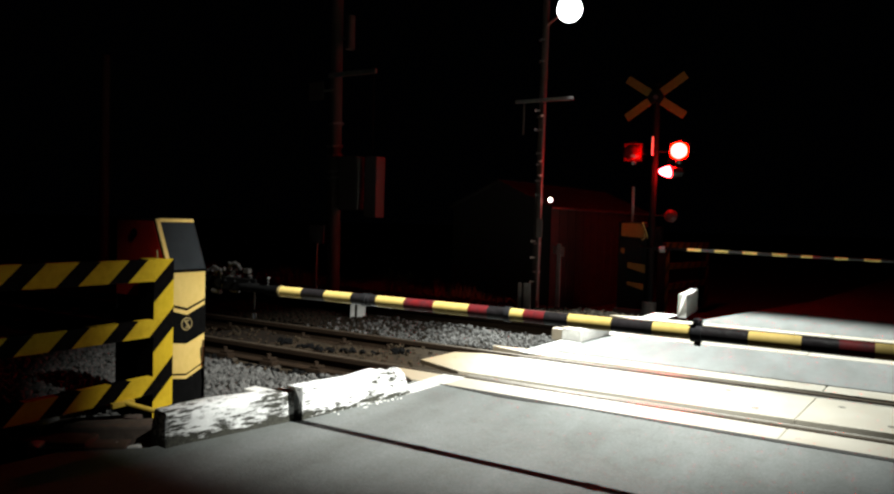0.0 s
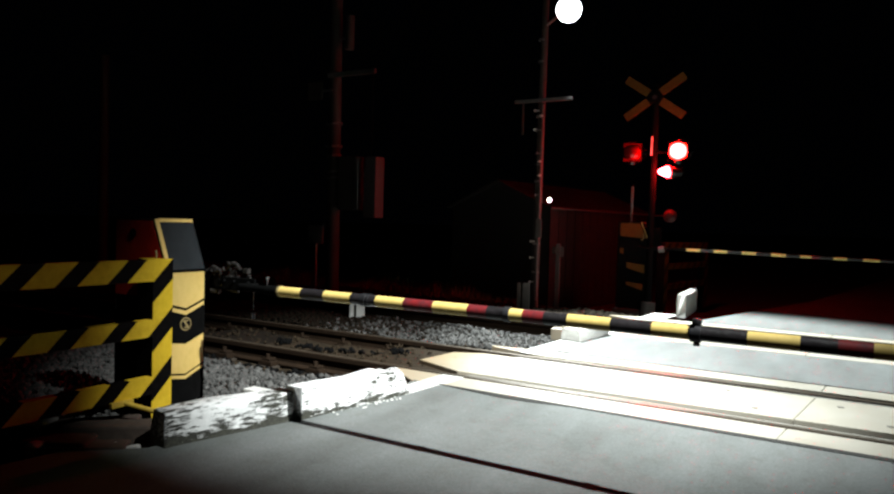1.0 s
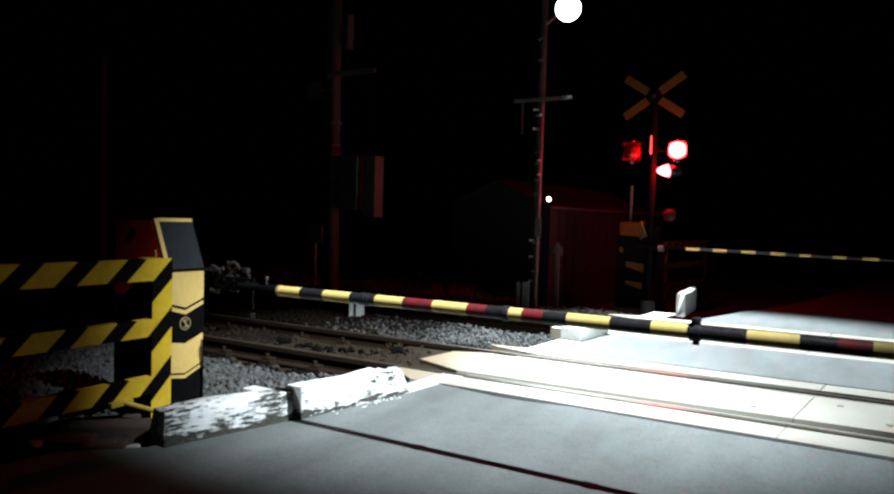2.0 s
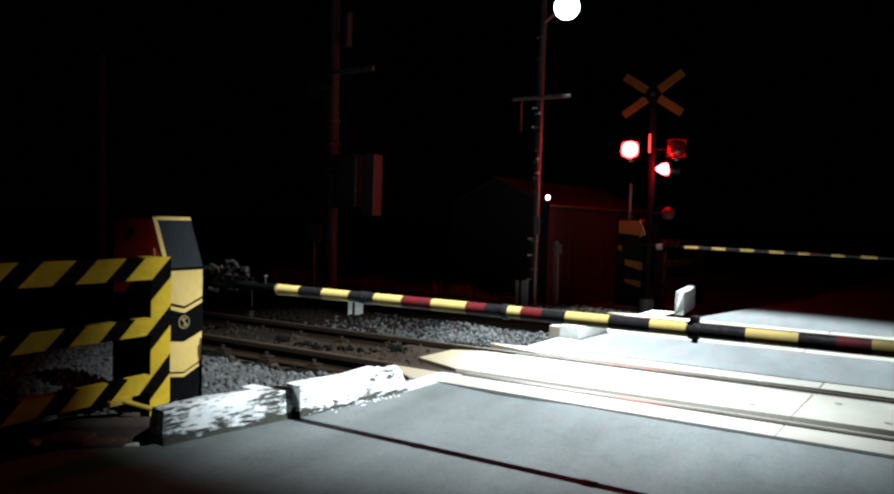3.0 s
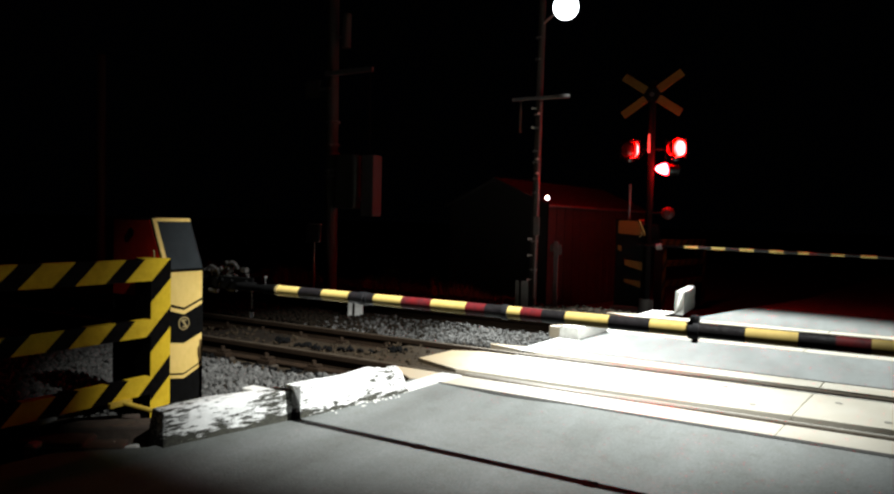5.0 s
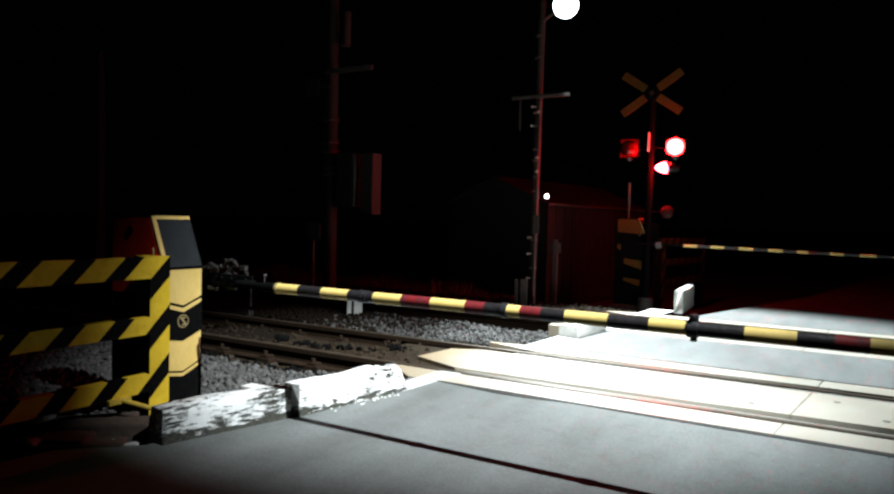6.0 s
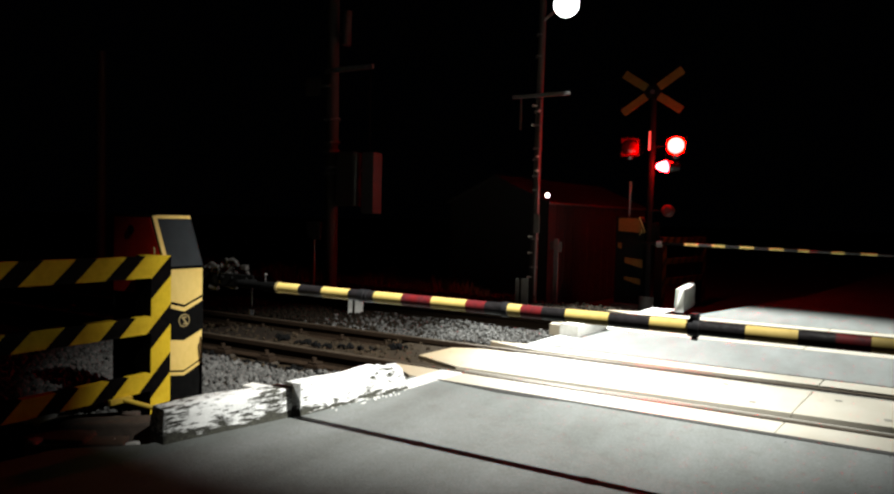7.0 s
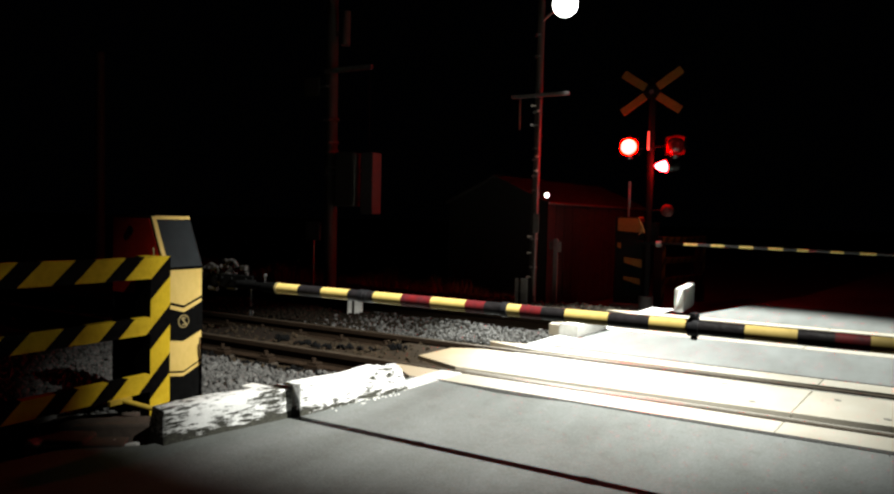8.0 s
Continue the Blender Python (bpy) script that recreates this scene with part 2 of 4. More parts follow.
def glow(name, centre, edge, strong, weak, radius):
    """A lamp's face, hottest round its own z axis."""
    m, n, l, s = nodes_of(name)
    n.remove(s)
    tc = n.new("ShaderNodeTexCoord")
    length = n.new("ShaderNodeVectorMath")
    length.operation = "LENGTH"
    flat = n.new("ShaderNodeVectorMath")
    flat.operation = "MULTIPLY"
    flat.inputs[1].default_value = (1, 1, 0)
    l.new(tc.outputs["Object"], flat.inputs[0])
    l.new(flat.outputs["Vector"], length.inputs[0])
    reach = n.new("ShaderNodeMapRange")
    reach.inputs["From Max"].default_value = radius
    l.new(length.outputs["Value"], reach.inputs["Value"])
    colour = ramp_node(n, l, reach.outputs["Result"], [(0.0, centre), (0.72, centre), (1.0, edge)])
    power = n.new("ShaderNodeMapRange")
    power.inputs["To Min"].default_value, power.inputs["To Max"].default_value = strong, weak
    l.new(reach.outputs["Result"], power.inputs["Value"])
    e = n.new("ShaderNodeEmission")
    l.new(colour.outputs["Color"], e.inputs["Color"])
    l.new(power.outputs["Result"], e.inputs["Strength"])
    l.new(e.outputs["Emission"], n["Material Output"].inputs["Surface"])
    return m


REDGLOW = glow("lit red lamp", (1.0, 0.0070, 0.0080), (1.0, 0.0009, 0.0009), 340, 200, 0.135)
PINKGLOW = glow("lit red side lamp", (1.0, 0.0085, 0.0115), (1.0, 0.0030, 0.0050), 480, 330, 0.095)
BACKGLOW = glow("lit red lamp of the far face", (1.0, 0.008, 0.009), (1.0, 0.001, 0.001), 330, 190, 0.115)
WHITEGLOW = glow("lit floodlight glass", (0.95, 0.99, 1.0), (0.85, 0.95, 1.0), 14, 8, 0.2)
DOTGLOW = glow("small white lamp glass", (0.9, 0.97, 1.0), (0.9, 0.97, 1.0), 8, 5, 0.05)


# ---------------------------------------------------------------- mesh helpers
def sized(x, y, z, k):
    """The place of a thing that is built at another size."""
    return Matrix.Translation((x, y, z)) @ Matrix.Scale(k, 4)


def part(name, bm, material, parent=None, label="", m=None):
    """Link a bmesh as one mesh object under its thing."""
    mesh = bpy.data.meshes.new(name)
    bm.normal_update()
    bm.to_mesh(mesh)
    bm.free()
    for x in material if isinstance(material, (list, tuple)) else [material]:
        mesh.materials.append(x)
    ob = new(name, mesh)
    if parent:
        ob.parent = parent
    if m is not None:
        ob.matrix_basis = m
    if label:
        tagged(ob, label)
    return ob


def thing(name, label, category, m=None, group="", kind=""):
    ob = new(name)
    ob.empty_display_size = 0.1
    if m is not None:
        ob.matrix_basis = m
    return tagged(ob, label, category, group, kind)


def add_box(bm, x0, x1, y0, y1, z0, z1, bevel=0.0, mi=0):
    made = bmesh.ops.create_cube(bm, size=1.0, matrix=Matrix.LocRotScale(((x0 + x1) / 2, (y0 + y1) / 2, (z0 + z1) / 2), None, (x1 - x0, y1 - y0, z1 - z0)))
    if bevel:
        edges = list({e for v in made["verts"] for e in v.link_edges})
        bmesh.ops.bevel(bm, geom=edges, offset=bevel, segments=2, affect="EDGES", profile=0.6)
    return bm


def box(x0, x1, y0, y1, z0, z1, bevel=0.004):
    return add_box(bmesh.new(), x0, x1, y0, y1, z0, z1, bevel)


def add_cyl(bm, a, b, r0, r1=None, n=16, caps=True):
    a, b = Vector(a), Vector(b)
    turn = (b - a).to_track_quat("Z", "Y").to_matrix().to_4x4()
    m = Matrix.Translation((a + b) / 2) @ turn
    made = bmesh.ops.create_cone(bm, cap_ends=caps, segments=n, radius1=r0, radius2=r0 if r1 is None else r1, depth=(b - a).length, matrix=m)
    for f in {f for v in made["verts"] for f in v.link_faces}:
        f.smooth = len(f.verts) == 4
        if len(f.verts) > 4:
            for e in f.edges:
                e.smooth = False
    return bm


def cyl(a, b, r0, r1=None, n=16):
    return add_cyl(bmesh.new(), a, b, r0, r1, n)


def prism(outline, z0, z1, bevel=0.0):
    """A flat-topped block over a ring of (x, y)."""
    bm = bmesh.new()
    top = [bm.verts.new((x, y, z1)) for x, y in outline]
    low = [bm.verts.new((x, y, z0)) for x, y in outline]
    face = bm.faces.new(top)
    bm.faces.new(low[::-1])
    for i in range(len(top)):
        j = (i + 1) % len(top)
        bm.faces.new((top[i], low[i], low[j], top[j]))
    bmesh.ops.recalc_face_normals(bm, faces=bm.faces)
    if bevel:
        bmesh.ops.bevel(bm, geom=list(face.edges), offset=bevel, segments=2, affect="EDGES")
    return bm


def plate_on_x(outline, x0, x1):
    """A plate over a ring of (y, z), from x0 to x1."""
    bm = prism([(y, z) for y, z in outline], x0, x1)
    for v in bm.verts:
        v.co = Vector((v.co.z, v.co.x, v.co.y))
    bmesh.ops.recalc_face_normals(bm, faces=bm.faces)
    return bm


def edge_x(y):
    """The road's left edge: the road crosses the tracks askew."""
    return -2.44 + 0.225 * (y - 5)


# ---------------------------------------------------------------- ground, road, tracks
ground = part("ground", prism([(-400, -300), (400, -300), (400, 600), (-400, 600)], -1.2, -0.34), DIRT)
tagged(ground, "dark earth beside the railway at night", "ground", kind="structure")

bed = bmesh.new()
rng = np.random.default_rng(5)
xs, ys = np.arange(-30, 14.01, 0.25), np.array([1.0, 1.9, 2.2, 2.6, 3.0, 3.4, 3.8, 4.2, 4.5, 4.75, 5.0, 5.4, 5.8, 6.05, 6.3, 6.7, 7.1, 7.5, 7.9, 8.1, 8.3, 8.7, 9.0, 9.3, 9.6, 10.0, 10.4, 10.8, 11.2, 11.6, 12.2])


def bed_height(x, y):
    z = -0.10 - 0.03 * math.sin(1.7 * x) * math.cos(2.3 * y) + 0.012 * math.sin(5.1 * x + 3 * y)
    for c in (5.40, 8.68):
        if abs(y - c) < 1.0:
            z = -0.185 + 0.01 * math.sin(4 * x + y)
        if abs(y - c) < 0.42 and x > -6.5:
            z = -0.035 if -3.9 < x < -2.6 else -0.105 + 0.02 * math.sin(3 * x) + 0.012 * math.sin(9 * x + 4 * y)
    if y < 2.3:
        z -= 0.25 * (2.3 - y)
    if y > 10.4:
        z -= 0.10 * (y - 10.4)
    if x > edge_x(y) - 0.12:
        z = min(z, -0.19)
    return max(z, -0.40)


grid = [[bed.verts.new((x, y, bed_height(x, y))) for y in ys] for x in xs]
for i in range(len(xs) - 1):
    for j in range(len(ys) - 1):
        f = bed.faces.new((grid[i][j], grid[i + 1][j], grid[i + 1][j + 1], grid[i][j + 1]))
        # track dirt stops at x = -5.3; darker ballast beyond paints the light's falloff
        f.material_index = 1 if xs[i] > -5.3 and any(abs((ys[j] + ys[j + 1]) / 2 - c) < 0.62 for c in (5.40, 8.68)) else 0
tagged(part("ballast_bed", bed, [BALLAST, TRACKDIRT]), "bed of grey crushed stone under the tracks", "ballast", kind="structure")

road = thing("road", "worn grey asphalt road crossing two railway tracks", "road", kind="structure")
part("asphalt_near", prism([(-9, -14), (8, -14), (8, 4.448), (-1.55, 4.452), (-1.88, 4.392), (-2.10, 4.388), (-2.32, 4.425), (-2.58, 4.466), (-2.84, 4.466), (-2.86, 4.0), (-3.12, 2.32), (-3.42, 2.05), (-3.55, 1.2), (-9, 1.0)], -0.30, 0.0, 0.008), ASPHALT, road)
part("asphalt_middle", prism([(-2.70, 6.326), (8, 6.326), (8, 7.75), (-2.56, 7.75)], -0.30, 0.0, 0.008), ASPHALT, road)
part("asphalt_far", prism([(edge_x(9.62) - 0.35, 9.62), (8, 9.62), (14, 40), (4.0, 40), (edge_x(14) - 0.1, 14)], -0.30, 0.0, 0.008), ASPHALT, road)
part("tar_joint", prism([(-2.62, 4.460), (-2.30, 4.410), (-2.10, 4.380), (-1.86, 4.384), (-1.55, 4.436), (-0.6, 4.410), (8.0, 4.395), (8.0, 4.471), (-2.62, 4.471)], -0.02, 0.004), TAR, road, "dark tar joint beside the panels")
part("tar_joint", box(-2.52, 8.0, 6.33, 6.350, -0.02, 0.003, 0.001), TAR, road, "dark tar joint beside the panels")


def line_left(y):
    return -2.815 + 0.072 * (y - 4.05)


def line_right(y):
    return -2.645 + 0.097 * (y - 4.05)


for y0, y1 in ((4.05, 4.462), (4.476, 4.772), (6.08, 6.318), (6.355, 6.98), (7.76, 7.99), (8.375, 9.04), (9.365, 9.60), (9.625, 10.2)):
    part("white_edge_line", prism([(line_left(y0), y0), (line_right(y0), y0), (line_right(y1), y1), (line_left(y1), y1)], 0.0005, 0.004), LINE, road, "worn white edge line")


def rail_profile():
    half = [(0.062, -0.153), (0.062, -0.142), (0.012, -0.125), (0.008, -0.055), (0.031, -0.042), (0.032, -0.006), (0.026, 0.0)]
    return [(-y, z) for y, z in half] + [(y, z) for y, z in half[::-1]]


def rail(y, parent):
    bm = bmesh.new()
    ring = rail_profile()
    ends = [[bm.verts.new((x, y + a, b)) for a, b in ring] for x in (-60.0, 30.0)]
    k = len(ring)
    for i in range(k):
        f = bm.faces.new((ends[0][i], ends[0][(i + 1) % k], ends[1][(i + 1) % k], ends[1][i]))
        f.material_index = 1 if ring[i][1] > -0.001 and ring[(i + 1) % k][1] > -0.001 else 0
    for e in ends:
        bm.faces.new(e)
    bmesh.ops.recalc_face_normals(bm, faces=bm.faces)
    return part("rail", bm, [RUST, RAILTOP], parent)


def track(near, far, label):
    t = thing("railway_track", label, "railway track", group="tracks", kind="structure")
    rail(near, t)
    rail(far, t)
    mesh = None
    clip = None
    for i in range(46):
        x = edge_x(near) - 0.42 - 0.58 * i
        if mesh is None:
            s = part("sleeper", add_box(bmesh.new(), -0.11, 0.11, -1.02, 1.02, -0.14, 0.0, 0.012), SLEEPER, t)
            mesh = s.data
        else:
            s = new("sleeper", mesh)
            s.parent = t
        s.matrix_basis = pose(x, (near + far) / 2 + random.uniform(-0.02, 0.02), -0.155, 0, 0, random.uniform(-1.5, 1.5))
        if i > 14 or near > 6:
            continue
        for y in (near - 0.10, near + 0.10, far - 0.10, far + 0.10):
            if clip is None:
                bm = add_box(bmesh.new(), -0.085, 0.085, -0.045, 0.055, 0.0, 0.045, 0.008)
                add_cyl(bm, (0, 0.01, 0.04), (0, 0.01, 0.105), 0.022, n=6)
                add_box(bm, -0.05, 0.05, -0.05, 0.04, 0.045, 0.068, 0.006)
                c = part("rail_clip", bm, RUST, t)
                clip = c.data
            else:
                c = new("rail_clip", clip)
                c.parent = t
            c.matrix_basis = pose(x, y, -0.155, 0, 0, 180 if y in (near - 0.10, far - 0.10) else 0)
    return t


track(4.835, 5.951, "rusty railway track on stained sleepers in ballast")
track(8.12, 9.235, "second rusty railway track beyond the first")


def slab(outline, parent, name="slab"):
    return part(name, prism(outline, -0.16, 0.0, 0.003), SLAB, parent)


def deck(near, far, tip, label):
    """Concrete panels between and beside the rails, with the flangeways left open."""
    d = thing("crossing_deck", label, "crossing deck", group="crossing decks", kind="structure")
    bounds = [(near - 0.363, near - 0.060), (near + 0.13, far - 0.14), (far + 0.105, far + 0.37)]
    for row, (a, b) in enumerate(bounds):
        for k in range(5):
            x0, x1 = -2.58 + 2.32 * k, -2.58 + 2.32 * (k + 1) - 0.005
            sa, sb = 0.12 * (a - near), 0.12 * (b - near)
            # the middle panels stand a little askew to the rail
            a0, a1 = (a + 0.028 * (x0 + 2.6), a + 0.028 * (x1 + 2.6)) if row == 1 and k < 3 else (a, a)
            if k == 0:
                if row == 1:
                    ring = [(x0 + tip, a + 0.21), (x0 - 0.16, a), (x1 + sa, a1), (x1 + sb, b), (x0 + tip + 0.34, b), (x0 + tip + 0.06, b - 0.13)]
                elif row == 0:
                    ring = [(x0 + tip + 0.36, a), (x1 + sa, a), (x1 + sb, b), (x0 + tip + 0.03, b), (x0 + tip + 0.02, b - 0.05)]
                else:
                    ring = [(x0 + 0.1, a), (x1 + sa, a), (x1 + sb, b), (x0 + 0.1, b), (x0 + tip + 0.19, b - 0.08), (x0 + tip + 0.21, b - 0.11)]
            else:
                ring = [(x0 + sa, a0), (x1 + sa, a1), (x1 + sb, b), (x0 + sb, b)]
            slab(ring, d)
    # pale strips stand for lit floor, dark ones for shade under the panel edges
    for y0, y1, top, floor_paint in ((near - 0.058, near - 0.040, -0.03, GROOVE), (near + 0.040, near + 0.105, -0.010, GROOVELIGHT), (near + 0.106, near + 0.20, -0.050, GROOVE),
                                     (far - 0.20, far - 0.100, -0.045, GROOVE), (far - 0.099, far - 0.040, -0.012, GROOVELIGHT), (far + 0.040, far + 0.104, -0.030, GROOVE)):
        part("flangeway", box(-2.62, 8.5, y0, y1, -0.165, top, 0.002), floor_paint, d, "grimy flangeway strip beside the rail, in lit or shaded tone")
    return d


near_deck = deck(4.835, 5.951, -0.66, "pale concrete panels of the level crossing between the rails")
for x, y in ((-0.74, 5.66), (-0.50, 5.20), (0.02, 5.60), (0.30, 5.22), (-1.9, 5.64), (-1.7, 5.22)):
    part("lifting_pocket", cyl((x, y, 0.0005), (x, y, 0.003), 0.024, n=14), GROOVELIGHT, near_deck, "grimy lifting pocket in the panel")
deck(8.12, 9.235, -0.45, "pale concrete panels over the second track")


# ---------------------------------------------------------------- kerb timbers
def kerb_timber(name, label, a, b, width, height, material, seed, ragged=0.0, group="kerb timbers"):
    """A weathered squared timber from a to b (x, y), its road side on that line."""
    a, b = Vector((*a, 0)), Vector((*b, 0))
    length = (b - a).length
    bm = bmesh.new()
    n, rows = 26, [(0, 0), (0, 0.25), (0, 0.5), (0, 0.75), (0.02, 0.97), (0.12, 1.0), (0.5, 1.0), (0.88, 1.0), (0.98, 0.97), (1, 0.5), (1, 0)]
    rings = []
    for i in range(n + 1):
        y = length * i / n
        ring = []
        for u, v in rows:
            rot = max(0.0, (i / n - 0.72) / 0.28) * ragged
            tall = height * (1 - 0.45 * rot * (0.6 + noise.noise(Vector((seed, y * 22, u * 3)))))
            p = Vector((-width * u, y + 0.05 * rot * noise.noise(Vector((u * 4, v * 6, seed))), tall * v - 0.02))
            k = noise.noise(Vector((p.x * 9 + seed, p.y * 5, p.z * 14)))
            big = noise.noise(Vector((seed * 2.0, p.y * 2.2, 0.3)))
            end = 1 if i in (0, n) else 0
            p += Vector((0.010 * k, 0.018 * k * end, (0.008 * k + 0.016 * big) * (v > 0.9)))
            ring.append(bm.verts.new(p))
        rings.append(ring)
    for i in range(n):
        for j in range(len(rows) - 1):
            bm.faces.new((rings[i][j], rings[i + 1][j], rings[i + 1][j + 1], rings[i][j + 1]))
    bm.faces.new(rings[0])
    bm.faces.new(rings[-1][::-1])
    bmesh.ops.recalc_face_normals(bm, faces=bm.faces)
    for f in bm.faces:
        f.smooth = len(f.verts) == 4
    ob = part(name, bm, material)
    ob.matrix_basis = Matrix.Translation(a) @ Matrix.Rotation(math.atan2(-(b - a).x, (b - a).y), 4, "Z")
    return tagged(ob, label, "kerb", group)


kerb_timber("kerb_timber", "old squared kerb timber with peeling white paint", (-3.035, 2.352), (-2.843, 3.118), 0.15, 0.205, PEELING, 3.1)
kerb_timber("kerb_timber", "white painted kerb timber with a split end", (-2.815, 3.15), (-2.648, 4.07), 0.15, 0.215, CHIPPED, 8.7, 1.0)
kerb_timber("kerb_timber", "short white kerb timber between the two tracks", (-2.40, 7.02), (-2.30, 7.75), 0.22, 0.15, WHITE, 1.9)
kerb_timber("kerb_block", "white painted kerb block beside the far road", (-1.92, 10.10), (-1.96, 11.2), 0.12, 0.33, WHITE, 5.2)

# pale stones lying by the kerbs
tagged(part("stone_slab", box(-3.43, -3.20, 3.27, 3.37, -0.05, 0.082, 0.010), PLATE), "pale flat stone lying in the ballast behind the kerb", "stone")
tagged(part("stone_block", box(-2.84, -2.68, 7.30, 7.42, -0.15, 0.075, 0.015), SLAB), "pale stone block behind the short kerb timber", "stone")


# ---------------------------------------------------------------- guard fence
def guard_fence(m, label, paint):
    """Post and three rails of box section; its road face is x = 0, its end post ends at y = 0."""
    f = thing("guard_fence", label, "guard fence", m, "guard fences")
    for y in (-0.14, -1.98):
        bm = box(-0.15, 0.0, y, y + 0.14, -0.30, 0.95, 0.0)
        bm.normal_update()
        # faces turned from the floodlight are coloured black to hold their shade
        for face in bm.faces:
            face.material_index = 0 if face.normal.x > 0.5 or face.normal.z > 0.5 else 1
        part("post", bm, [paint, BLACK], f)
    for z0, z1 in ((0.817, 0.949), (0.480, 0.585), (0.130, 0.238)):
        part("rail", box(-0.055, 0.0, -1.84, -0.1402, z0, z1, 0.0), paint, f)
    for z in (0.875, 0.52, 0.175):
        for y in (-0.02, -0.12):
            part("bolt", cyl((-0.165, y, z), (-0.149, y, z), 0.012, n=6), STEEL, f)
    return f


guard_fence(pose(-3.6, 2.84, 0), "yellow and black striped steel guard fence beside the gate machine", HAZARD)
guard_fence(pose(-2.26, 13.9, 0.06, 0, 0, -11), "yellow and black guard fence beside the far road, stripes darkened as unlit", DIM_HAZARD)


# ---------------------------------------------------------------- gate machine
def gate_machine(m, label, cover, cover_label):
    """Crossing gate drive: its front is the plane x = 0, its width runs from y = -0.145 to 0.145."""
    g = thing("gate_machine", label, "gate machine", m, "gate machines")
    side = [(0.0, -0.25), (0.0, 0.872), (-0.13, 1.19), (-0.50, 1.19), (-0.50, -0.25)]
    bm = prism(side, -0.145, 0.145)
    for v in bm.verts:
        v.co = Vector((v.co.x, v.co.z, v.co.y))
    bmesh.ops.bevel(bm, geom=list(bm.edges), offset=0.006, segments=2, affect="EDGES")
    bmesh.ops.recalc_face_normals(bm, faces=bm.faces)
    part("body", bm, BLACK, g)
    for y0, y1, name in ((-0.152, -0.146, "side_cover"), (0.146, 0.152, "side_cover")):
        bm = prism([(-0.140, 1.182), (-0.495, 1.182), (-0.495, 0.70), (-0.006, 0.70), (-0.006, 0.868)], y0, y1)
        for v in bm.verts:
            v.co = Vector((v.co.x, v.co.z, v.co.y))
        bmesh.ops.recalc_face_normals(bm, faces=bm.faces)
        part(name, bm, cover, g, cover_label)
    loop = bmesh.new()
    arc = [Vector((-0.118 + 0.05 * math.sin(0.28 * k), -0.157 - 0.012 * math.sin(0.3 * k), 0.905 + 0.075 * (1 - math.cos(0.26 * k)) / 1.2)) for k in range(9)]
    for a, b in zip(arc, arc[1:]):
        add_cyl(loop, a, b, 0.005, n=6)
    part("wire_loop", loop, FADED, g, "bent pale wire")
    part("key_lock", cyl((-0.32, -0.153, 1.10), (-0.32, -0.156, 1.10), 0.03), BLACK, g)

    # sloping panel with a yellow frame, in the plane of the slope
    slope = math.atan2(0.13, 0.318)
    lean = Matrix.Translation((0.0, 0, 0.872)) @ Matrix.Rotation(-slope, 4, "Y")
    tall = math.hypot(0.13, 0.318)
    bm = bmesh.new()
    add_box(bm, 0.001, 0.012, -0.147, -0.118, 0.0, tall, 0.002)
    add_box(bm, 0.001, 0.0115, -0.118, 0.140, tall - 0.020, tall + 0.004, 0.002)
    part("panel_frame", bm, CREAM, g, "pale yellow frame round the sloping panel", lean)
    part("panel", box(0.001, 0.008, -0.117, 0.140, 0.004, tall - 0.021, 0.002), GLOSSPANEL, g, "slate-coloured sloping cover", lean)

    # front plates: yellow fields ending in shallow chevrons
    w = 0.138
    part("front_plate", plate_on_x([(-w, 0.860), (w, 0.860), (w, 0.685), (0.0, 0.632), (-w, 0.670)], 0.001, 0.006), CREAM, g, "weathered yellow front plate")
    part("chevron", plate_on_x([(-w, 0.652), (0.0, 0.614), (w, 0.667), (w, 0.645), (0.0, 0.588), (-w, 0.628)], 0.001, 0.006), CREAM, g)
    part("front_plate", plate_on_x([(-w, 0.425), (0.0, 0.402), (w, 0.455), (w, 0.268), (0.0, 0.212), (-w, 0.232)], 0.001, 0.006), CREAM, g, "weathered yellow front plate")
    part("chevron", plate_on_x([(-w, 0.220), (0.0, 0.198), (w, 0.254), (w, 0.236), (0.0, 0.178), (-w, 0.200)], 0.001, 0.006), CREAM, g)
    part("emblem_rim", cyl((0.0, 0, 0.53), (0.005, 0, 0.53), 0.042, n=28), FADED, g, "pale rim of a round emblem")
    part("emblem_face", cyl((0.005, 0, 0.53), (0.007, 0, 0.53), 0.034, n=28), BLACK, g)
    mark = add_box(bmesh.new(), 0.007, 0.009, -0.030, 0.030, -0.006, 0.006)
    bmesh.ops.rotate(mark, verts=mark.verts, cent=(0, 0, 0), matrix=Matrix.Rotation(radians(-52), 3, "X"))
    add_box(mark, 0.007, 0.0088, -0.022, 0.014, 0.016, 0.025)
    add_box(mark, 0.007, 0.0088, -0.014, 0.022, -0.025, -0.016)
    part("emblem_mark", mark, FADED, g, "", Matrix.Translation((0, 0, 0.53)))
    return g


gate_machine(pose(-3.62, 2.955, 0), "yellow and black gate machine with a sloping slate panel", REDPAINT, "dark red side cover")
far_machine = gate_machine(pose(-2.77, 11.46, 0.14), "yellow and black gate machine beside the far road", BLACK, "black side cover")
